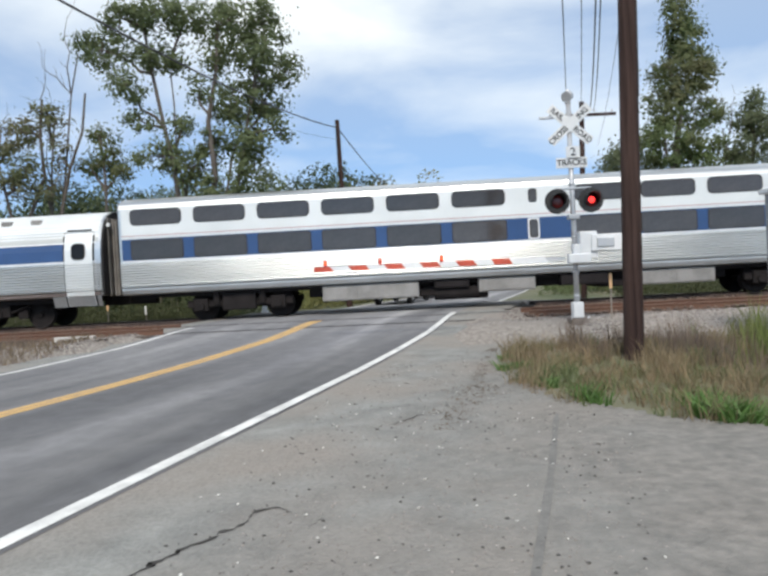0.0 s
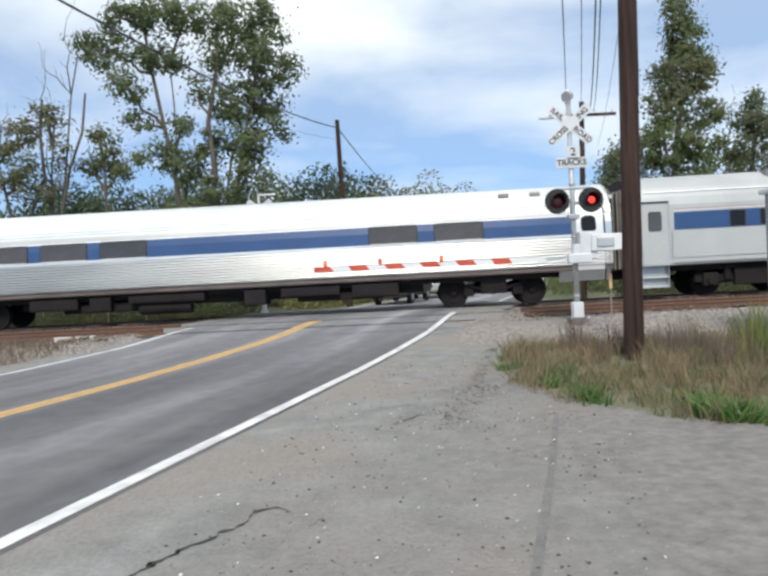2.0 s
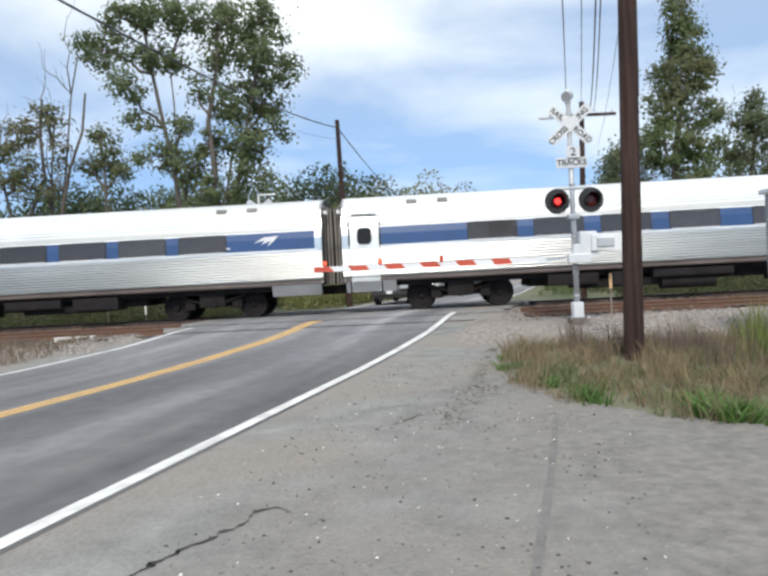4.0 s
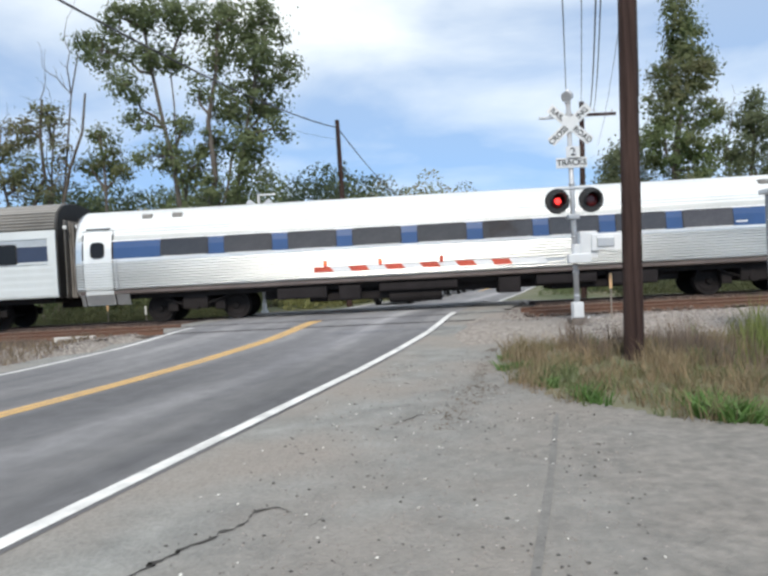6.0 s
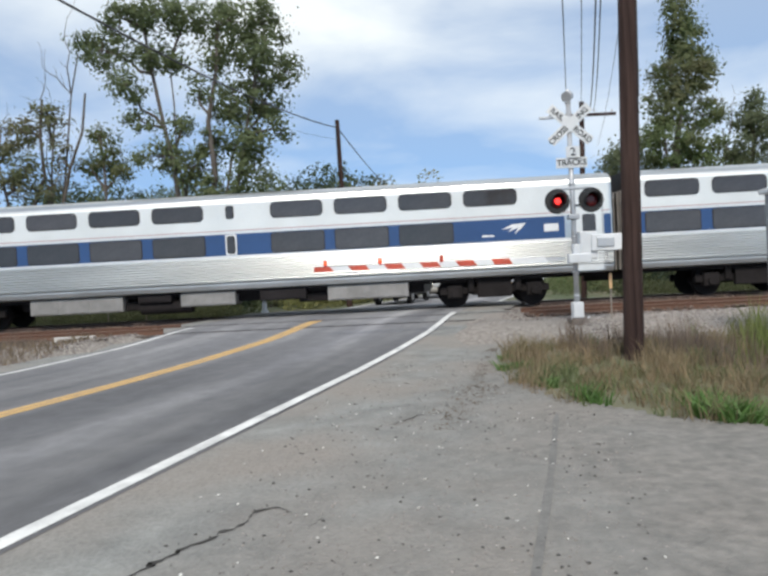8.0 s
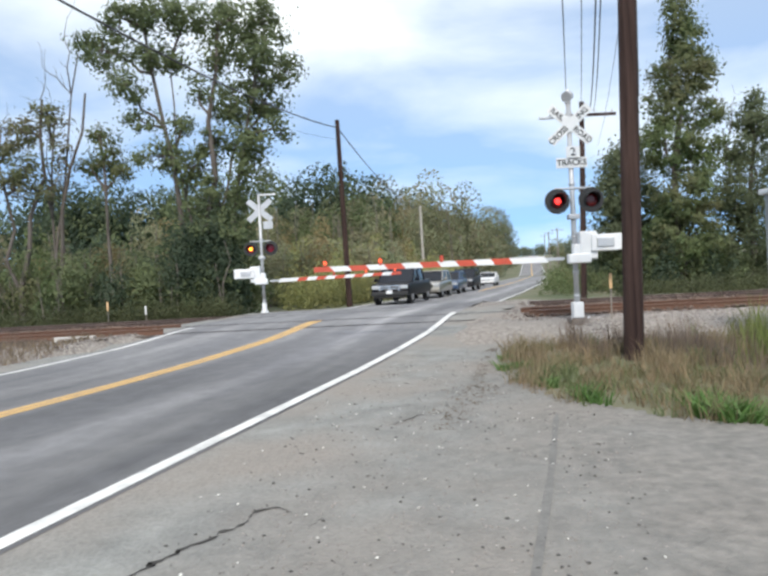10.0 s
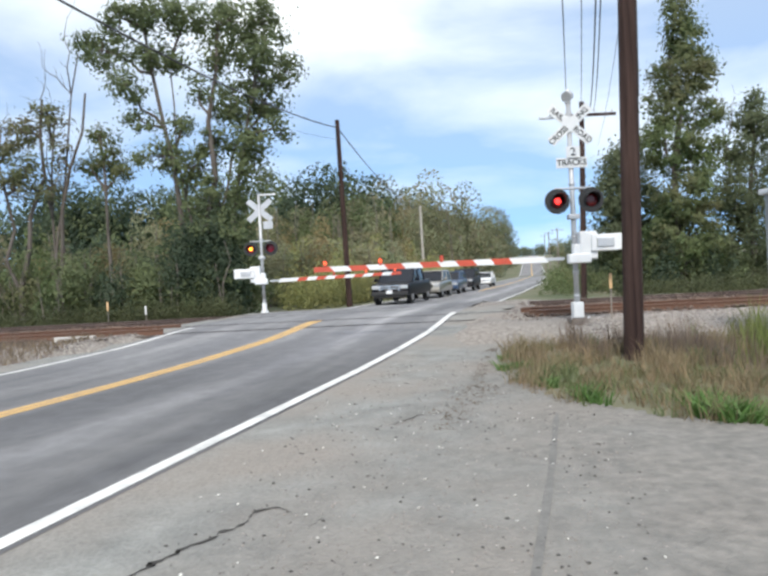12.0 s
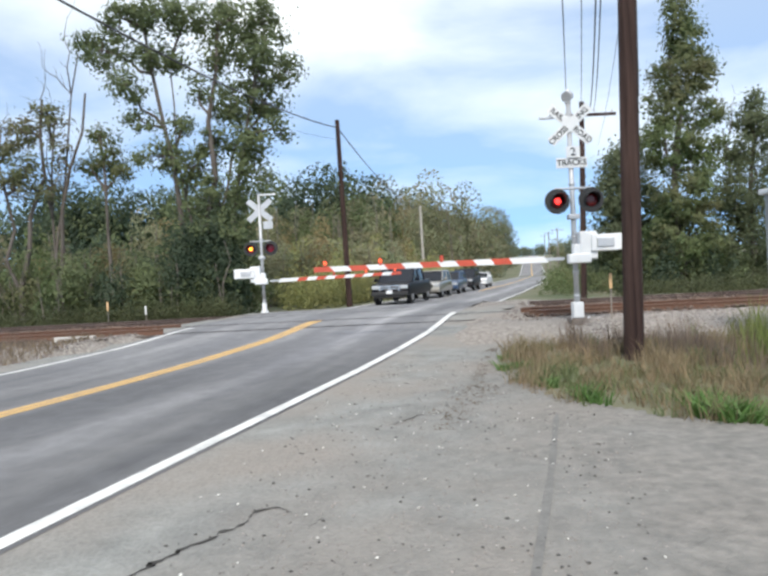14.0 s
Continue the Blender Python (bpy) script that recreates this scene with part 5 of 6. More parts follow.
def build_loose():
    rng = np.random.default_rng(9)
    off_road = lambda x, y: x > road_x(y) + 5.6 or x < road_x(y) - 4.3
    apron = lambda x, y: road_x(y) + 4.4 < x < max(patch_edge(y), 1.5 if y > -18.4 else 9)
    stone_field("ballast", "grey-brown crushed stone ballast", 51, scatter(rng, 12000, (-26, 26), (-6.7, 2.6), off_road), 0.045, BALLAST)
    stone_field("ballast", "rust-stained ballast heaped round the rails", 59, scatter(rng, 12000, (-26, 26), (-6.1, 0.9), lambda x, y: x > road_x(y) + 6.2 or x < road_x(y) - 5.2), 0.055, BALLAST_RUST, lift=0.055)
    stone_field("ballast", "pale loose stones on the ballast slope", 52, scatter(rng, 1500, (4.5, 14), (-9.8, -6.2), lambda x, y: True), 0.05, STONE_PALE)
    stone_field("ballast", "pale gravel below the ballast beside the road", 53, scatter(rng, 3000, (-20, -7), (-9.5, -5.5), off_road), 0.03, STONE_PALE)
    stone_field("pebbles", "scattered pale pebbles on the turnout", 54, scatter(rng, 190, (-1.5, 6), (-21.5, -12), apron), 0.012, PEBBLE, lift=0.036)
    stone_field("pebbles", "scattered dark gravel on the turnout", 55, scatter(rng, 620, (-1.5, 6), (-21.5, -11), apron), 0.011, PEBBLE_DARK, lift=0.034)
    stone_field("pebbles", "fine grey gravel on the turnout", 56, scatter(rng, 4000, (-1.0, 6), (-21.5, -9), apron), 0.008, STONE_PALE, lift=0.032)
    edge = lambda x, y: abs((x - road_x(y)) / 1.037 - float(np.interp(y, (-17.2, -16.6, -15.0, -11.0), (5.45, 5.8, 6.0, 5.75)))) < 0.09 + 0.12 * noise.noise((x * 2, y * 2, 6))
    stone_field("leaf_litter", "dark dirt along the ragged edge of the paving", 58, scatter(rng, 520, (-0.2, 2.4), (-17.2, -10.5), lambda x, y: edge(x, y) and noise.noise((x * 1.7, y * 1.7, 3)) > 0.05), 0.010, LITTER, flat=0.25, lift=0.034)
    litter = lambda x, y: abs(x - road_x(y) - 6.35 - 0.5 * noise.noise((y * 0.6, 0, 4))) < 0.55 * (0.35 + noise.noise((x * 1.1, y * 1.1, 2)))
    stone_field("leaf_litter", "brown dirt and dry leaf litter on the shoulder", 57, scatter(rng, 800, (-1.0, 3), (-17.5, -9), litter), 0.011, LITTER, flat=0.25, lift=0.034)
    crack("long dark crack between two layers of paving", [(-1.62, -20.9), (-1.48, -20.67), (-1.24, -20.27), (-1.06, -20.01), (-0.97, -19.72), (-0.89, -19.63), (-0.70, -19.71)], 0.05, 1)
    crack("short dark crack in the paving", [(-0.56, -20.06), (-0.53, -19.95), (-0.48, -19.86)], 0.035, 2)
    crack("weedy crack in the paving", [(0.0, -17.1), (0.2, -16.85), (0.42, -16.55)], 0.03, 3)


# ---- poles and wires ----
def wire(label, pts, r, thing="cable"):
    cu = bpy.data.curves.new(thing, "CURVE")
    cu.dimensions, cu.bevel_depth, cu.bevel_resolution = "3D", r, 1
    sp = cu.splines.new("POLY")
    sp.points.add(len(pts) - 1)
    for p, q in zip(sp.points, pts):
        p.co = (*q, 1)
    cu.materials.append(WIRE)
    return tagged(new(thing, cu), label, "cable")


def sag(a, b, drop, n=24):
    a, b = Vector(a), Vector(b)
    return [a.lerp(b, i / n) - Vector((0, 0, 4 * drop * (i / n) * (1 - i / n))) for i in range(n + 1)]


def utility_pole(label, base, top, r0, r1, material, arm=0.0, arm_z=0.0, arm_turn=0.0, n=14):
    base, top = Vector(base), Vector(top)
    po = empty("utility_pole", pose(*base), label, "utility pole", "utility poles")
    d = top - base
    bm = bmesh.new()
    rod(bm, d * -0.03, d, r0, r1, n)
    part("shaft", bm, material, po)
    if arm:
        at_z = d * ((arm_z - base.z) / d.z)
        bm = box(bmesh.new(), -arm / 2, arm / 2, -0.05, 0.05, -0.06, 0.06, 0.01)
        a = part("crossarm", bm, material, po)
        a.matrix_basis = Matrix.Translation(at_z + Vector((0, -r1 - 0.04, 0))) @ pose(0, 0, 0, 0, 0, arm_turn)
        bm = bmesh.new()
        rod(bm, (0, 0, 0.05), (0, 0, 0.12), 0.02, 0.02, 8)
        rod(bm, (0, 0, 0.11), (0, 0, 0.2), 0.045, 0.03, 10)
        ins = part("insulator", bm, SILVER_PAINT, a)
        ins.matrix_basis = pose(-arm / 2 + 0.15, 0, 0)
        for x in (-arm / 2 + 0.9, arm / 2 - 0.9, arm / 2 - 0.15):
            share("insulator", ins.data, a, pose(x, 0, 0))
    return po


def build_poles():
    p = utility_pole("thick brown creosoted utility pole standing in tall grass", (4.1, -12.8, -0.5), (4.33, -12.8, 9.0), 0.165, 0.135, POLE_WOOD, n=20)
    bm = bmesh.new()
    rod(bm, (0.24, -0.08, 4.4), (0.33, -0.1, 9.3), 0.012, 0.012, 6)
    part("ground_wire", bm, WIRE, p)
    utility_pole("brown wooden pole without crossarm beyond the rails", (-1.83, 12.4, -0.4), (-1.98, 12.4, 9.3), 0.16, 0.11, POLE_WOOD)
    utility_pole("wooden pole with crossarm beyond the crossing", (8.42, 5.4, -0.3), (8.7, 5.4, 8.0), 0.13, 0.10, POLE_WOOD, 2.8, 7.42, 2.0)
    for x, y, z in ((5.25, 68.4, 9.85), (16.7, 125.4, 8.3), (24.4, 165.4, 8.9), (33.4, 205.4, 10.0), (51.3, 275.4, 11.3)):
        utility_pole("pale weathered pole in the roadside line", (x + 0.1, y, road_z(y) - 0.8), (x, y, z), 0.19, 0.15, PALE_POLE)
    for x, y, z in ((37.1, 125.4, 9.0), (44.7, 165.4, 10.2), (51.5, 200.0, 11.0)):
        utility_pole("pale far pole with a crossarm", (x, y, road_z(y) - 0.8), (x, y, z), 0.16, 0.12, POLE_GREY, 2.6, z - 0.5)
    wire("thin overhead wire along the road", sag((8.03, 5.3, 7.62), (-1.95, -32.0, 7.6), 1.9), 0.010)
    wire("thin overhead wire along the road", sag((8.6, 5.3, 7.62), (-1.9, -32.0, 7.6), 1.9), 0.008)
    wire("thicker overhead wire along the road", sag((8.98, 5.3, 7.62), (-1.8, -32.0, 7.6), 1.9), 0.015)
    wire("thicker overhead wire along the road", sag((9.15, 5.3, 7.62), (-1.8, -32.0, 7.75), 1.9), 0.012)
    wire("thin slack wire near the pole", sag((4.2, -12.8, 5.6), (10.2, 8.4, 6.6), 0.3), 0.006)
    wire("thick black cable slung from the pole", sag((-1.97, 12.4, 8.9), (-9.2, -25.0, 7.4), 0.9), 0.026)
    wire("thin cable below the thick one", sag((-1.97, 12.4, 8.3), (-7.0, 9.8, 9.6), 0.2), 0.007)
    wire("thick black cable slung from the pole", sag((-1.97, 12.4, 8.9), (5.25, 68.4, 9.5), 1.0), 0.03)
    wire("cable along the roadside line of poles", sag((5.25, 68.4, 9.5), (16.7, 125.4, 8.0), 1.0), 0.02)


# ---- crossing barriers ----
def flasher(mast, name, x, z, amber):
    """One flashing-light unit: black round background, hood, dark lens, and a lamp that slides to the lens face when lit."""
    u = new(name)
    u.parent = mast
    u.matrix_basis = pose(x, -0.16, z)
    bm = bmesh.new()
    rod(bm, (0, 0.03, 0), (0, 0.0, 0), 0.29, 0.285, 28)
    part("background", bm, BLACK_PAINT, u, "round black background disc")
    bm = bmesh.new()
    rod(bm, (0, 0.2, 0), (0, 0.0, 0), 0.16, 0.17, 20)
    part("housing", bm, BLACK_PAINT, u)
    # hood: open half tube
    bm = bmesh.new()
    ring = []
    for i in range(17):
        a = radians(-25 + 230 * i / 16)
        long = 0.30 * (0.55 + 0.45 * math.sin(max(0.0, a)))
        ring.append([bm.verts.new((r * math.cos(a), yy, r * math.sin(a))) for r, yy in ((0.165, 0.0), (0.165, -long), (0.173, -long), (0.173, 0.0))])
    for a, b in zip(ring, ring[1:]):
        for i in range(3):
            bm.faces.new((a[i], a[i + 1], b[i + 1], b[i]))
    part("hood", bm, BLACK_PAINT, u, "black lamp hood")
    bm = bmesh.new()
    bmesh.ops.create_uvsphere(bm, u_segments=20, v_segments=10, radius=1.0)
    bm.transform(Matrix.Diagonal((0.15, 0.03, 0.15, 1)))
    smooth(part("lens", bm, LENS_BACK if amber else LENS_RED, u, "bright red lens" if amber else "dark red lens"))
    bm = bmesh.new()
    bmesh.ops.create_uvsphere(bm, u_segments=16, v_segments=8, radius=1.0)
    bm.transform(Matrix.Diagonal((0.072, 0.02, 0.072, 1)))
    return smooth(part("lamp", bm, LAMP_AMBER if amber else LAMP_RED, u, "glowing lamp"))


def writing(text, size, m, parent, material=LETTER):
    cu = bpy.data.curves.new("lettering", "FONT")
    cu.body, cu.size, cu.align_x, cu.align_y, cu.extrude, cu.offset = text, size, "CENTER", "CENTER", 0.002, 0.004
    cu.materials.append(material)
    ob = new("lettering", cu)
    ob.parent = parent
    ob.matrix_basis = m
    return ob


def barrier(label, base, z0, reach, scale_h, arm_z, amber, letters, turned):
    """A mast with crossbuck, flashing lights and a lowered striped arm; turned: seen from behind, arm reaching the other way."""
    g = empty("crossing_barrier", pose(*base), label, "crossing barrier", "crossing barriers")
    H = scale_h
    s = 1 if turned else -1
    bm = bmesh.new()
    rod(bm, (0, 0, 0), (0.0, 0, H), 0.062, 0.056, 16)
    for zz in (0.5, 1.05, arm_z + 0.45, H * 0.62):
        rod(bm, (0, 0, zz), (0, 0, zz + 0.05), 0.075, 0.075, 16)
    rod(bm, (0, 0, H), (0, 0, H + 0.03), 0.075, 0.05, 16)
    smooth(part("mast", bm, SILVER_PAINT, g, "silver-painted tubular mast"))
    bm = bmesh.new()
    if not turned:
        box(bm, -0.12, 0.12, -0.12, 0.12, 0.02, 0.38, 0.02)
        part("footing", box(bmesh.new(), -0.2, 0.2, -0.2, 0.2, -0.4, 0.02, 0.01), BALLAST, g)
        for dx in (-0.2, 0.2):
            rod(bm, (dx, -0.2, 0.0), (dx, -0.2, 0.05), 0.02, 0.02, 8)
    else:
        rod(bm, (0, 0, -0.2), (0, 0, 0.12), 0.17, 0.15, 14)
        rod(bm, (0, 0, 0.1), (0, 0, 0.45), 0.11, 0.08, 14)
    part("base", bm, WHITE_PAINT, g, "white cast base")
    # flashing lights on a short bar
    lz = 2.72 if not turned else 2.6
    bm = bmesh.new()
    rod(bm, (-0.42, -0.05, lz + 0.29), (0.42, -0.05, lz + 0.29), 0.028, 0.028, 10)
    for dx in (-0.39, 0.39):
        rod(bm, (dx, -0.05, lz + 0.3), (dx, -0.02, lz + 0.1), 0.022, 0.022, 8)
    box(bm, -0.13, 0.13, -0.1, 0.1, lz - 0.42, lz - 0.3, 0.02)
    part("light_bar", bm, SILVER_PAINT, g)
    lamps = [flasher(g, "flasher", dx, lz, amber) for dx in (-0.39, 0.39)]
    # crossbuck
    cz = H - 0.5 if not turned else H - 0.62
    for i, (a, word) in enumerate(((-41, ("RAIL", "ROAD")), (41, ("CROSS", "ING")))):
        yy = -0.075 - 0.012 * i if not turned else 0.06 + 0.012 * i
        bm = box(bmesh.new(), -0.61, 0.61, -0.005, 0.005, -0.114, 0.114, 0.004)
        bl = part("crossbuck_blade", bm, WHITE_PAINT if letters else SILVER_PAINT, g, "white crossbuck blade" if letters else "bare back of a crossbuck blade")
        bl.matrix_basis = pose(0, yy, cz, 0, -a, 0)
        if letters:
            for w, dx in zip(word, (-0.37, 0.38)):
                writing(w, 0.175, pose(dx, -0.008, -0.005, 90, 0, 0), bl)
    if letters:
        bm = box(bmesh.new(), -0.36, 0.36, -0.09, -0.075, 3.48, 3.72, 0.005)
        box(bm, -0.12, 0.2, -0.09, -0.075, 3.68, 3.98, 0.005)
        sign = part("track_count_sign", bm, WHITE_PAINT, g, "white sign reading 2 TRACKS")
        writing("TRACKS", 0.185, pose(0, -0.094, 3.6, 90, 0, 0), sign)
        writing("2", 0.26, pose(0.04, -0.094, 3.84, 90, 0, 0), sign)
        bm = bmesh.new()
        rod(bm, (0, 0, H), (0, 0, H + 0.12), 0.03, 0.03, 8)
        rod(bm, (-0.05, -0.06, H + 0.13), (0.06, 0.06, H + 0.2), 0.13, 0.1, 16)
        rod(bm, (0, 0, H + 0.15), (0, 0, H + 0.32), 0.08, 0.05, 12)
        part("bell", bm, SILVER_PAINT, g, "silver warning bell")
        bm = box(bmesh.new(), -0.68, -0.35, -0.04, 0.04, cz + 0.16, cz + 0.22, 0.01)
    else:
        bm = box(bmesh.new(), -0.02, 0.68, -0.03, 0.03, H - 0.04, H + 0.02, 0.008)
        part("top_bracket", bm, WHITE_PAINT, g)
        bm = box(bmesh.new(), 0.12, 0.5, 0.05, 0.065, cz - 0.95 + 0.2, cz - 0.55 + 0.1, 0.005)
    part("bracket" if letters else "small_sign", bm, SILVER_PAINT, g)
    # mechanism, counterweights and arm
    bm = bmesh.new()
    a0, a1 = sorted((-s * 0.06, -s * 0.46))
    box(bm, a0, a1, -0.26, 0.2, arm_z - 0.06, arm_z + 0.58, 0.03)
    b0, b1 = sorted((s * 0.22, -s * 0.3))
    box(bm, b0, b1, -0.3, -0.08, arm_z - 0.14, arm_z + 0.08, 0.03)
    box(bm, -0.1, 0.14, -0.24, -0.06, arm_z - 0.1, arm_z + 0.3, 0.03)
    part("mechanism_box", bm, WHITE_PAINT, g, "white-painted gate mechanism box")
    for yy in (-0.3, 0.2):
        c0, c1 = sorted((-s * 0.3, -s * 1.08))
        bm = box(bmesh.new(), c0, c1, yy - 0.03, yy + 0.03, arm_z + 0.12, arm_z + 0.5, 0.02)
        part("counterweight", bm, WHITE_PAINT, g, "white counterweight arm")
    w0, w1 = sorted((-s * 0.42, -s * 0.82))
    part("weight_plate", box(bmesh.new(), w0, w1, -0.36, -0.31, arm_z + 0.2, arm_z + 0.42, 0.02), SILVER_PAINT, g)
    arm = new("gate_arm")
    arm.parent = g
    arm.matrix_basis = pose(s * 0.3, -0.19, arm_z - 0.02, 0, 0.4 if not turned else -0.6, 0)
    arm["label"] = "lowered red and white striped arm"
    n = 14
    for i in range(n):
        x0, x1 = reach * i / n, reach * (i + 1) / n
        if i == 0:
            mm, h0 = SILVER_PAINT, 0.035
        else:
            mm, h0 = (GATE_RED if i % 2 == 1 and i > 2 else WHITE_PAINT), 0.072 - 0.014 * i / n
        bm = bmesh.new()
        v = []
        sk = 0.05
        for yy in (-0.02, 0.02):
            v.append([bm.verts.new((s * (x0 - (sk if i else 0)), yy, -h0)), bm.verts.new((s * (x1 - (sk if i < n - 1 else 0)), yy, -h0)),
                      bm.verts.new((s * (x1 + (sk if i < n - 1 else 0)), yy, h0)), bm.verts.new((s * (x0 + (sk if i else 0)), yy, h0))])
        bm.faces.new(v[0]); bm.faces.new(v[1][::-1])
        for j in range(4):
            k = (j + 1) % 4
            bm.faces.new((v[0][j], v[1][j], v[1][k], v[0][k]))
        bmesh.ops.recalc_face_normals(bm, faces=bm.faces[:])
        part("arm_stripe", bm, mm, arm, "red arm stripe" if mm is GATE_RED else "white arm stripe")
    arm_lamps = []
    for f in (0.955, 0.735, 0.49):
        x = s * reach * f
        bm = bmesh.new()
        box(bm, x - 0.035, x + 0.035, -0.035, 0.035, 0.04, 0.09, 0.006)
        rod(bm, (x, 0, 0.08), (x, 0, 0.20), 0.045, 0.04, 14)
        rod(bm, (x, 0.03, 0.14), (x, -0.012, 0.14), 0.045, 0.045, 14)
        hs = part("arm_light", bm, GATE_RED, arm, "small red arm light")
        bm = bmesh.new()
        rod(bm, (x, -0.045, 0.14), (x, -0.035, 0.14), 0.04, 0.04, 14)
        arm_lamps.append(part("lamp", bm, LAMP_GATE, hs, "glowing arm lamp"))
    return g, lamps, arm_lamps


def build_barriers():
    near = barrier("silver railway crossing barrier with lowered striped arm", (4.47, -8.1, -0.05), 0, 5.75, 4.98, 1.42, False, True, False)
    far = barrier("far railway crossing barrier seen from behind", (-4.80, 3.75, -0.13), 0, 5.2, 4.75, 1.32, True, False, True)
    return near, far


# ---- vehicles ----
def car_paint(name, c, rough=0.3, metal=0.3, coat=0.5, spec=0.5):
    return mat(name, c, rough, metal=metal, var=0.12, scale=1.5, fine=20, coat=coat, obrand=0.02, spec=spec)


CHROME = mat("chrome", (0.75, 0.75, 0.77), 0.25, metal=0.95, var=0.08)
LAMP_GLASS = mat("headlamp_glass", (0.42, 0.44, 0.46), 0.12, var=0.1, coat=0.5)
TYRE = mat("tyre_rubber", (0.02, 0.02, 0.02), 0.85, var=0.2)
RIM = mat("alloy_rim", (0.45, 0.45, 0.46), 0.35, metal=0.8, var=0.1)
GLASS = mat("vehicle_glass", (0.02, 0.022, 0.028), 0.1, var=0.2, spec=0.3)


def vehicle(name, label, category, x, y, turn, paint, W, L, H, hood, cabin, wheel_r, nose_z, kind):
    """A vehicle with its nose to -y: lower body, cabin with glass, wheels, lamps, grille, mirrors, plate."""
    v = empty(name, pose(x, y, road_z(y), 0, 0, turn), label, category, "vehicles waiting at the crossing")
    hw = W / 2
    g = wheel_r * 0.75
    h0, c0, c1, c2, c3 = hood, *cabin
    side = [(0.05, g + 0.1), (0.0, nose_z * 0.62), (0.1, nose_z), (c0 - 0.05, hood), (L - 0.12, hood + 0.04), (L, hood - 0.2), (L - 0.02, g + 0.1)]
    bm = bmesh.new()
    rings = []
    for xx, inset in ((-hw, 0.0), (-hw * 0.93, -0.0), (hw * 0.93, 0.0), (hw, 0.0)):
        k = 0.06 if abs(xx) == hw else 0.0
        rings.append([bm.verts.new((xx, yy + (k if yy < 0.3 else -k if yy > L - 0.3 else 0), zz - (k if zz > g + 0.2 else 0))) for yy, zz in side])
    n = len(side)
    for a, b in zip(rings, rings[1:]):
        for i in range(n):
            j = (i + 1) % n
            bm.faces.new((a[i], a[j], b[j], b[i]))
    bm.faces.new(rings[0][::-1]); bm.faces.new(rings[-1])
    bmesh.ops.recalc_face_normals(bm, faces=bm.faces[:])
    bmesh.ops.bevel(bm, geom=[e for e in bm.edges if e.is_manifold and e.calc_face_angle() > 0.35], offset=0.07, segments=3, affect="EDGES", profile=0.5)
    body = smooth(part("body", bm, paint, v))
    # cabin: glasshouse under a roof
    t = 0.86
    lo = [(-hw * 0.94, c0), (hw * 0.94, c0), (hw * 0.94, c3), (-hw * 0.94, c3)]
    hi = [(-hw * t, c1), (hw * t, c1), (hw * t, c2), (-hw * t, c2)]
    bm = bmesh.new()
    a = [bm.verts.new((p, q, hood - 0.02)) for p, q in lo]
    b = [bm.verts.new((p, q, H - 0.05)) for p, q in hi]
    for i in range(4):
        j = (i + 1) % 4
        bm.faces.new((a[i], a[j], b[j], b[i]))
    bm.faces.new(b)
    bmesh.ops.recalc_face_normals(bm, faces=bm.faces[:])
    part("glasshouse", bm, GLASS, v, "dark window glass")
    bm = box(bmesh.new(), -hw * t - 0.02, hw * t + 0.02, c1 - 0.03, c2 + 0.03, H - 0.07, H, 0.03)
    part("roof", bm, paint, v)
    for p0, p1 in ((lo[0], hi[0]), (lo[1], hi[1]), (lo[2], hi[2]), (lo[3], hi[3])):
        bm = rod(bmesh.new(), (p0[0], p0[1], hood - 0.03), (p1[0], p1[1], H - 0.04), 0.045, 0.04, 8)
        part("pillar", bm, paint, v)
    for s in (-1, 1):
        m = (c0 + c3) / 2
        part("pillar", rod(bmesh.new(), (s * hw * 0.94, m, hood), (s * hw * t, m, H - 0.04), 0.05, 0.045, 8), paint, v)
        bm = box(bmesh.new(), s * (hw + 0.12) - 0.1, s * (hw + 0.12) + 0.1, c0 + 0.25, c0 + 0.4, hood + 0.02, hood + 0.2, 0.03)
        part("wing_mirror", bm, paint, v)
        bm = box(bmesh.new(), min(s * hw * 0.55, s * hw * 0.95), max(s * hw * 0.55, s * hw * 0.95), -0.02, 0.18, nose_z - 0.24, nose_z - 0.05, 0.03)
        part("headlamp", bm, LAMP_GLASS, v, "clear headlamp")
    bm = box(bmesh.new(), -hw * 0.5, hw * 0.5, -0.035, 0.1, nose_z - 0.28, nose_z - 0.06, 0.02)
    gr = part("grille", bm, BLACK_PAINT, v, "dark grille")
    bm = box(bmesh.new(), -hw * 0.52, hw * 0.52, -0.05, 0.05, nose_z - 0.12, nose_z - 0.05, 0.01)
    part("grille_bar", bm, CHROME, gr, "chrome grille bar")
    if kind == "pickup":
        bm = box(bmesh.new(), -0.05, 0.05, -0.06, 0.04, nose_z - 0.34, nose_z - 0.05, 0.012)
        box(bm, -hw * 0.5, hw * 0.5, -0.06, 0.04, nose_z - 0.24, nose_z - 0.19, 0.012)
        for e in (-1, 1):
            box(bm, e * hw * 0.5 - 0.04, e * hw * 0.5 + 0.04, -0.06, 0.04, nose_z - 0.34, nose_z - 0.05, 0.012)
        part("grille_cross", bm, CHROME, gr, "chrome grille crossbars")
    bm = box(bmesh.new(), -hw * 0.8, hw * 0.8, -0.06, 0.1, g + 0.02, g + 0.12, 0.03)
    part("air_dam", bm, TYRE, v, "dark lower intake")
    bm = box(bmesh.new(), -hw * 0.97, hw * 0.97, -0.1, 0.12, g + 0.12, g + 0.34, 0.05)
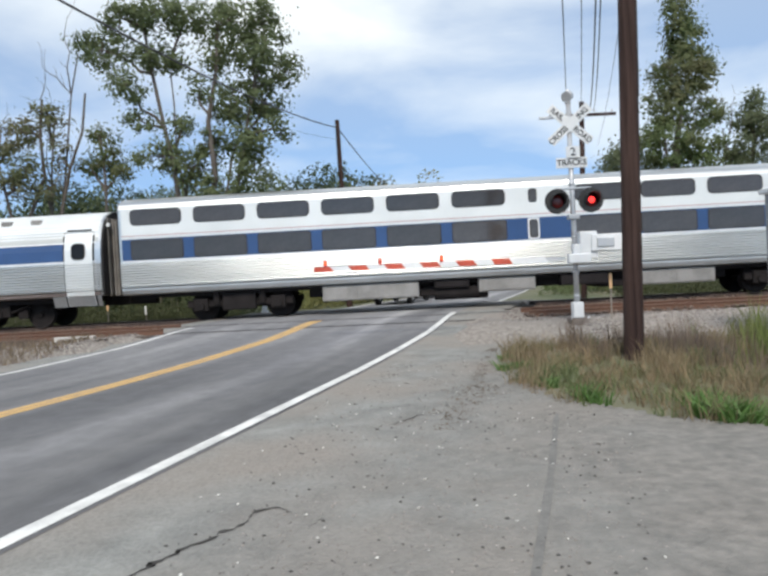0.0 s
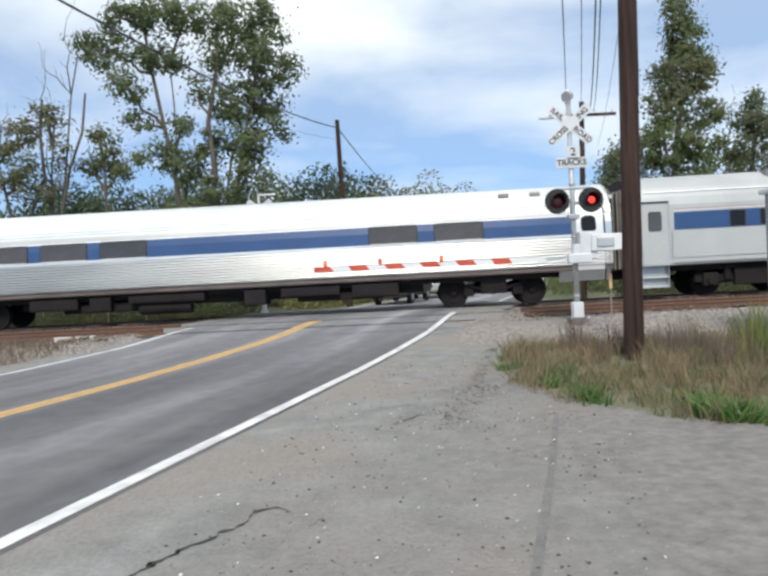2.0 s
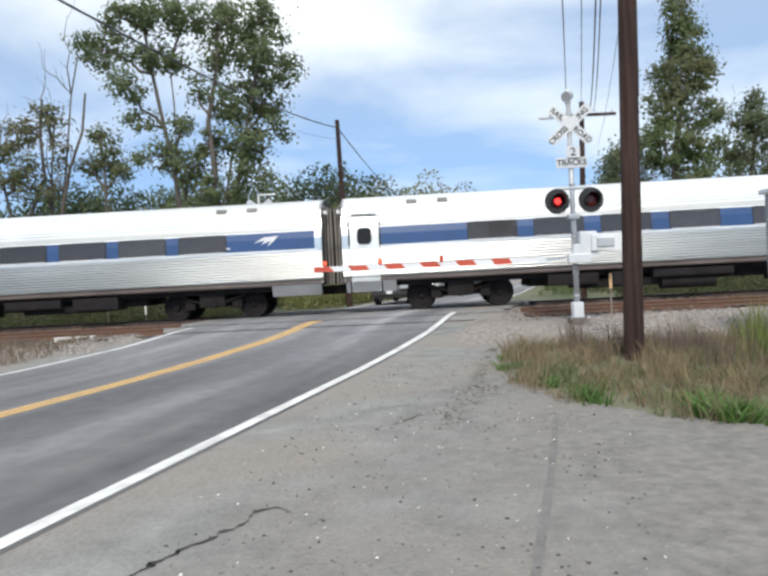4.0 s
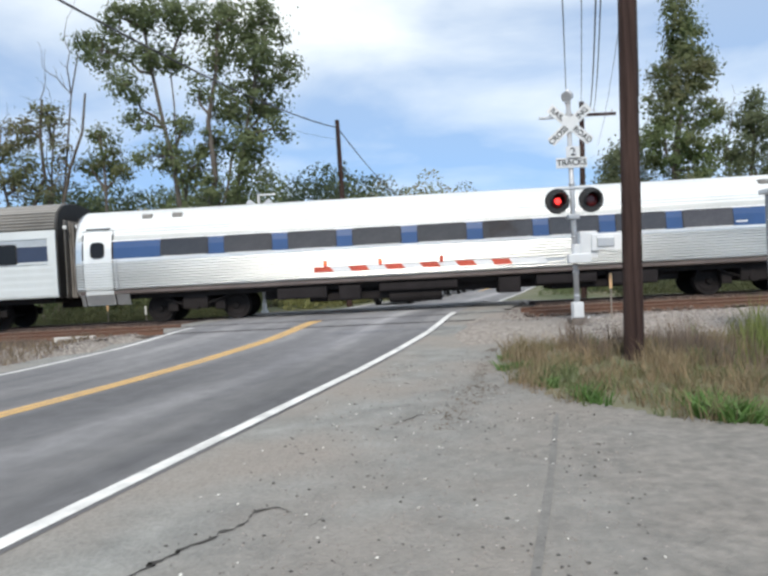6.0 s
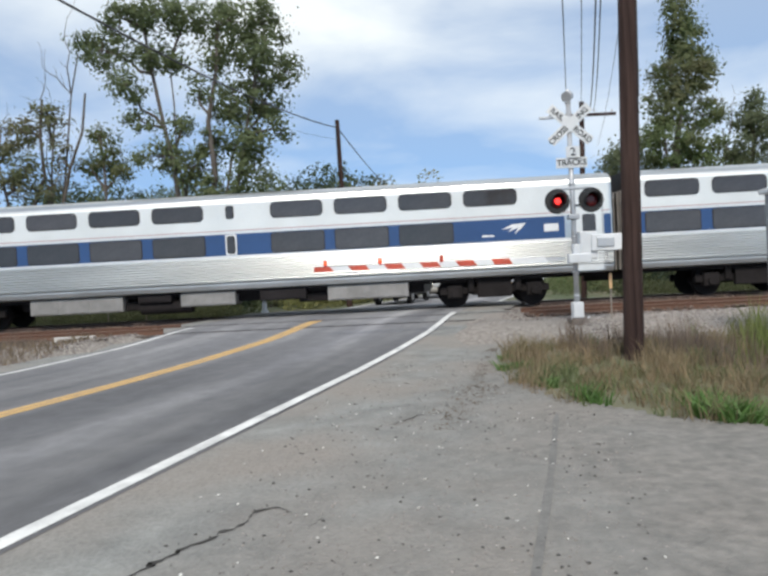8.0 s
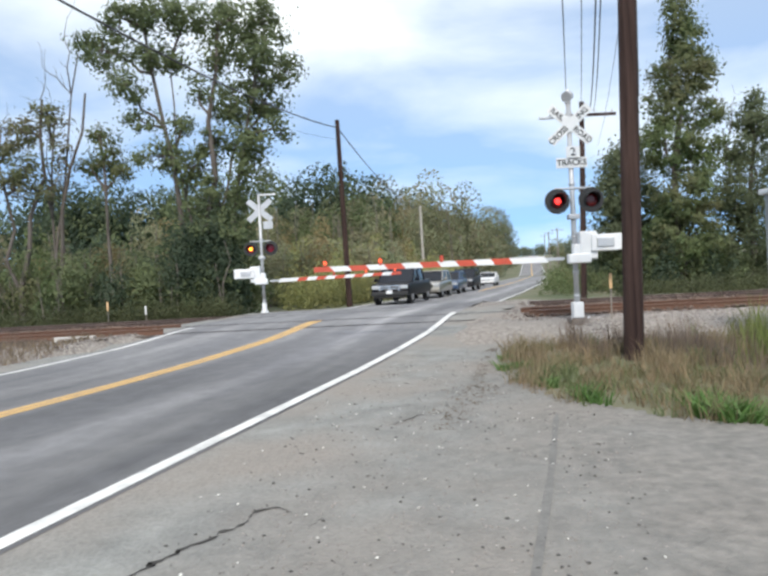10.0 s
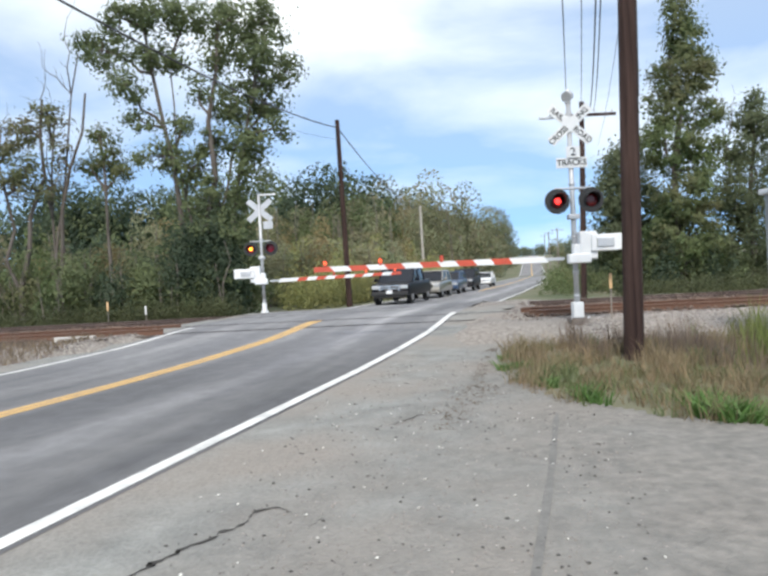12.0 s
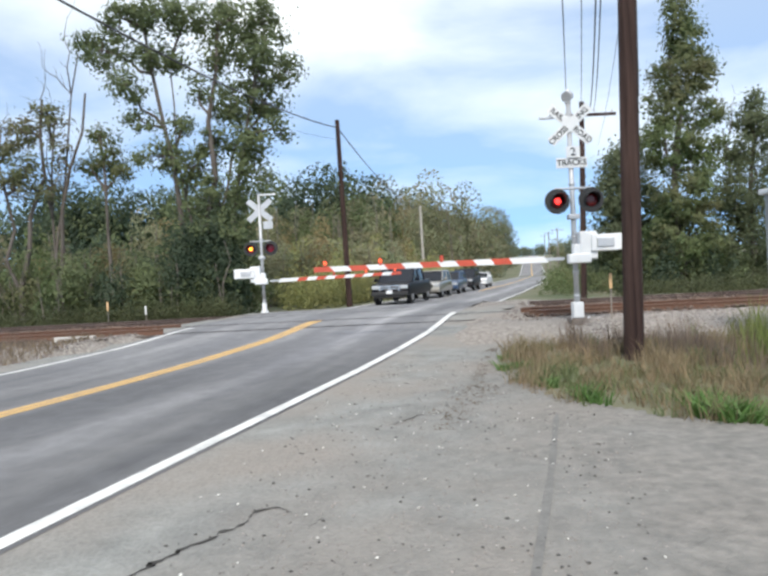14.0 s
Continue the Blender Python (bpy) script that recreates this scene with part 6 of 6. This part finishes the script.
    part("bumper", bm, paint if kind != "pickup" else BLACK_PAINT, v)
    bm = box(bmesh.new(), -0.16, 0.16, -0.115, -0.1, g + 0.24, g + 0.40, 0.004)
    part("plate", bm, WHITE_PAINT, v, "blank pale plate")
    bm = bmesh.new()
    rod(bm, (-0.11, 0, 0), (0.11, 0, 0), wheel_r, wheel_r, 22)
    tyre = part("wheel", bm, TYRE, v, "black tyre on alloy rim")
    bm = rod(bmesh.new(), (-0.115, 0, 0), (0.115, 0, 0), wheel_r * 0.6, wheel_r * 0.6, 18)
    rim = part("rim", bm, RIM, tyre)
    places = [(sx * (hw - 0.12), yy) for yy in (0.85, L - 1.0) for sx in (-1, 1)]
    tyre.matrix_basis = pose(places[0][0], places[0][1], wheel_r)
    for px, py in places[1:]:
        w = share("wheel", tyre.data, v, pose(px, py, wheel_r), "black tyre on alloy rim")
        share("rim", rim.data, w, pose(0, 0, 0))
    return v


def build_vehicles():
    tn = -15.4
    lane = lambda y: road_x(y) - 1.75
    black, silver = car_paint("black_car_paint", (0.006, 0.005, 0.008), 0.35, 0.0, 0.0, 0.12), car_paint("tan_silver_car_paint", (0.38, 0.36, 0.32), 0.3, 0.6)
    blue, dark, white = car_paint("blue_car_paint", (0.05, 0.09, 0.18), 0.3, 0.4), car_paint("charcoal_car_paint", (0.02, 0.02, 0.025), 0.4, 0.0, 0.0, 0.15), car_paint("white_car_paint", (0.78, 0.79, 0.8), 0.3, 0.0)
    vehicle("pickup_truck", "black pickup truck with chrome grille waiting at barrier", "pickup truck", lane(11.2) - 0.1, 11.2, tn, black, 1.98, 5.6, 1.88, 1.14, (1.2, 2.05, 3.7, 4.0), 0.44, 1.04, "pickup")
    vehicle("suv", "tan-silver sport utility vehicle in the queue", "car", lane(19.0), 19.0, tn, silver, 1.85, 4.6, 1.72, 1.05, (1.1, 1.8, 4.0, 4.5), 0.36, 0.95, "suv")
    vehicle("hatchback", "blue hatchback car in the queue", "car", lane(25.8), 25.8, tn, blue, 1.76, 4.3, 1.62, 1.0, (0.9, 1.7, 3.6, 4.2), 0.33, 0.88, "car")
    vehicle("suv", "charcoal sport utility vehicle in the queue", "car", lane(32.6), 32.6, tn, dark, 1.88, 4.7, 1.8, 1.1, (1.1, 1.8, 4.1, 4.6), 0.37, 1.0, "suv")
    return vehicle("sedan", "white sedan rolling up to the queue", "car", lane(47.5), 47.5, tn, white, 1.78, 4.6, 1.44, 0.92, (1.2, 2.0, 3.3, 4.1), 0.33, 0.8, "car")


# ---- small things ----
def build_small():
    c = empty("equipment_case", pose(8.1, -11.6, -0.5), "grey metal trackside equipment case with overhanging cap", "equipment case")
    part("cabinet", box(bmesh.new(), -0.75, 0.75, -0.6, 0.6, 0.05, 2.85, 0.02), SILVER_DARK, c)
    part("cap", box(bmesh.new(), -0.83, 0.83, -0.68, 0.68, 2.85, 2.95, 0.02), WHITE_PAINT, c, "pale overhanging cap")
    part("plinth", box(bmesh.new(), -0.8, 0.8, -0.65, 0.65, -0.1, 0.05, 0.01), CONCRETE, c)
    part("door", box(bmesh.new(), -0.62, 0.1, -0.625, -0.595, 0.2, 2.7, 0.01), SILVER_DARK, c)
    for x, y, h, m, lab in ((5.42, -7.6, 1.08, ORANGE, "slim orange and white marker post"), (-10.1, 5.4, 0.75, WHITE_PAINT, "short white marker post"), (-11.7, 5.4, 1.0, ORANGE, "short yellow marker post")):
        z = land(x, y)
        k = empty("marker_post", pose(x, y, z), lab, "marker post", "marker posts")
        part("post", rod(bmesh.new(), (0, 0, -0.1), (0, 0, h - 0.35), 0.02, 0.02, 8), POLE_GREY, k)
        part("reflector", box(bmesh.new(), -0.035, 0.035, -0.03, -0.018, h - 0.36, h, 0.005), m, k)
    k = empty("timber", pose(-8.2, -5.9, land(-8.2, -5.9) + 0.06, 0, 0, 6), "pale split timber lying by the rails", "timber")
    part("plank", box(bmesh.new(), -0.5, 0.5, -0.12, 0.12, -0.06, 0.08, 0.02), CONCRETE, k)


SILVER_DARK = mat("dull_galvanised_steel", (0.34, 0.35, 0.37), 0.5, metal=0.5, var=0.2, scale=2, fine=20)
ORANGE = mat("pale_orange_reflector", (0.75, 0.48, 0.25), 0.5, var=0.15)
build_loose()
build_poles()
BARRIERS = build_barriers()
SEDAN = build_vehicles()
build_small()
build_plants()


# ---- what moves ----
FLASH = 1.042           # seconds for both lights in turn
FIRST = -0.142          # the right-hand light comes on


def train_run():
    """Rows of seconds and metres run since the start."""
    return [(0.1 * i, 34.05 * 0.1 * i + 0.062 * (0.1 * i) ** 2) for i in range(0, 141, 5)]


def blink(lamp, out, back, phase):
    """A lamp that stands out of its lens when lit, and behind it when dark; out and back are y places."""
    rows = [(0.0, None)]
    t = FIRST + phase
    on = []
    while t < 14.5:
        on.append((t, t + FLASH / 2))
        t += FLASH
    lit = lambda q: any(a <= q < b for a, b in on) or (phase > 0 and q < FIRST + phase - FLASH / 2)
    rows = [(0.0, pose(0, out if lit(0.0) else back, 0))]
    edges = sorted(e for pair in on for e in pair)
    for e in edges:
        if 0.05 < e < 13.95:
            before = out if lit(e - 0.02) else back
            after = out if lit(e + 0.02) else back
            rows += [(e - 0.034, pose(0, before, 0)), (e + 0.034, pose(0, after, 0))]
    rows.append((14.0, pose(0, out if lit(14.0) else back, 0)))
    walk(lamp, rows)


def motions():
    for k, car in enumerate(CARS):
        x0 = -8.72 - PITCH * (k - 0.5)
        walk(car, [(t, pose((x0 + s) * math.cos(radians(TURN)), -0.45 + (x0 + s) * math.sin(radians(TURN)), 0, 0, 0, TURN)) for t, s in train_run()])
    for g, lamps, arm_lamps in BARRIERS:
        blink(lamps[1], -0.03, 0.05, 0.0)
        blink(lamps[0], -0.03, 0.05, FLASH / 2)
        for i, lamp in enumerate(arm_lamps[1:]):
            blink(lamp, -0.013, 0.03, FLASH / 2 * (1 - i))
    rows = []
    for i in range(0, 15):
        y = float(np.interp(i, (0, 3, 7, 10.3, 11, 12.5, 14), (58.0, 56.0, 53.0, 48.5, 46.2, 43.2, 41.5)))
        rows.append((float(i), pose(road_x(y) - 1.75, y, road_z(y), 0, 0, -15.4)))
    walk(SEDAN, rows)


motions()
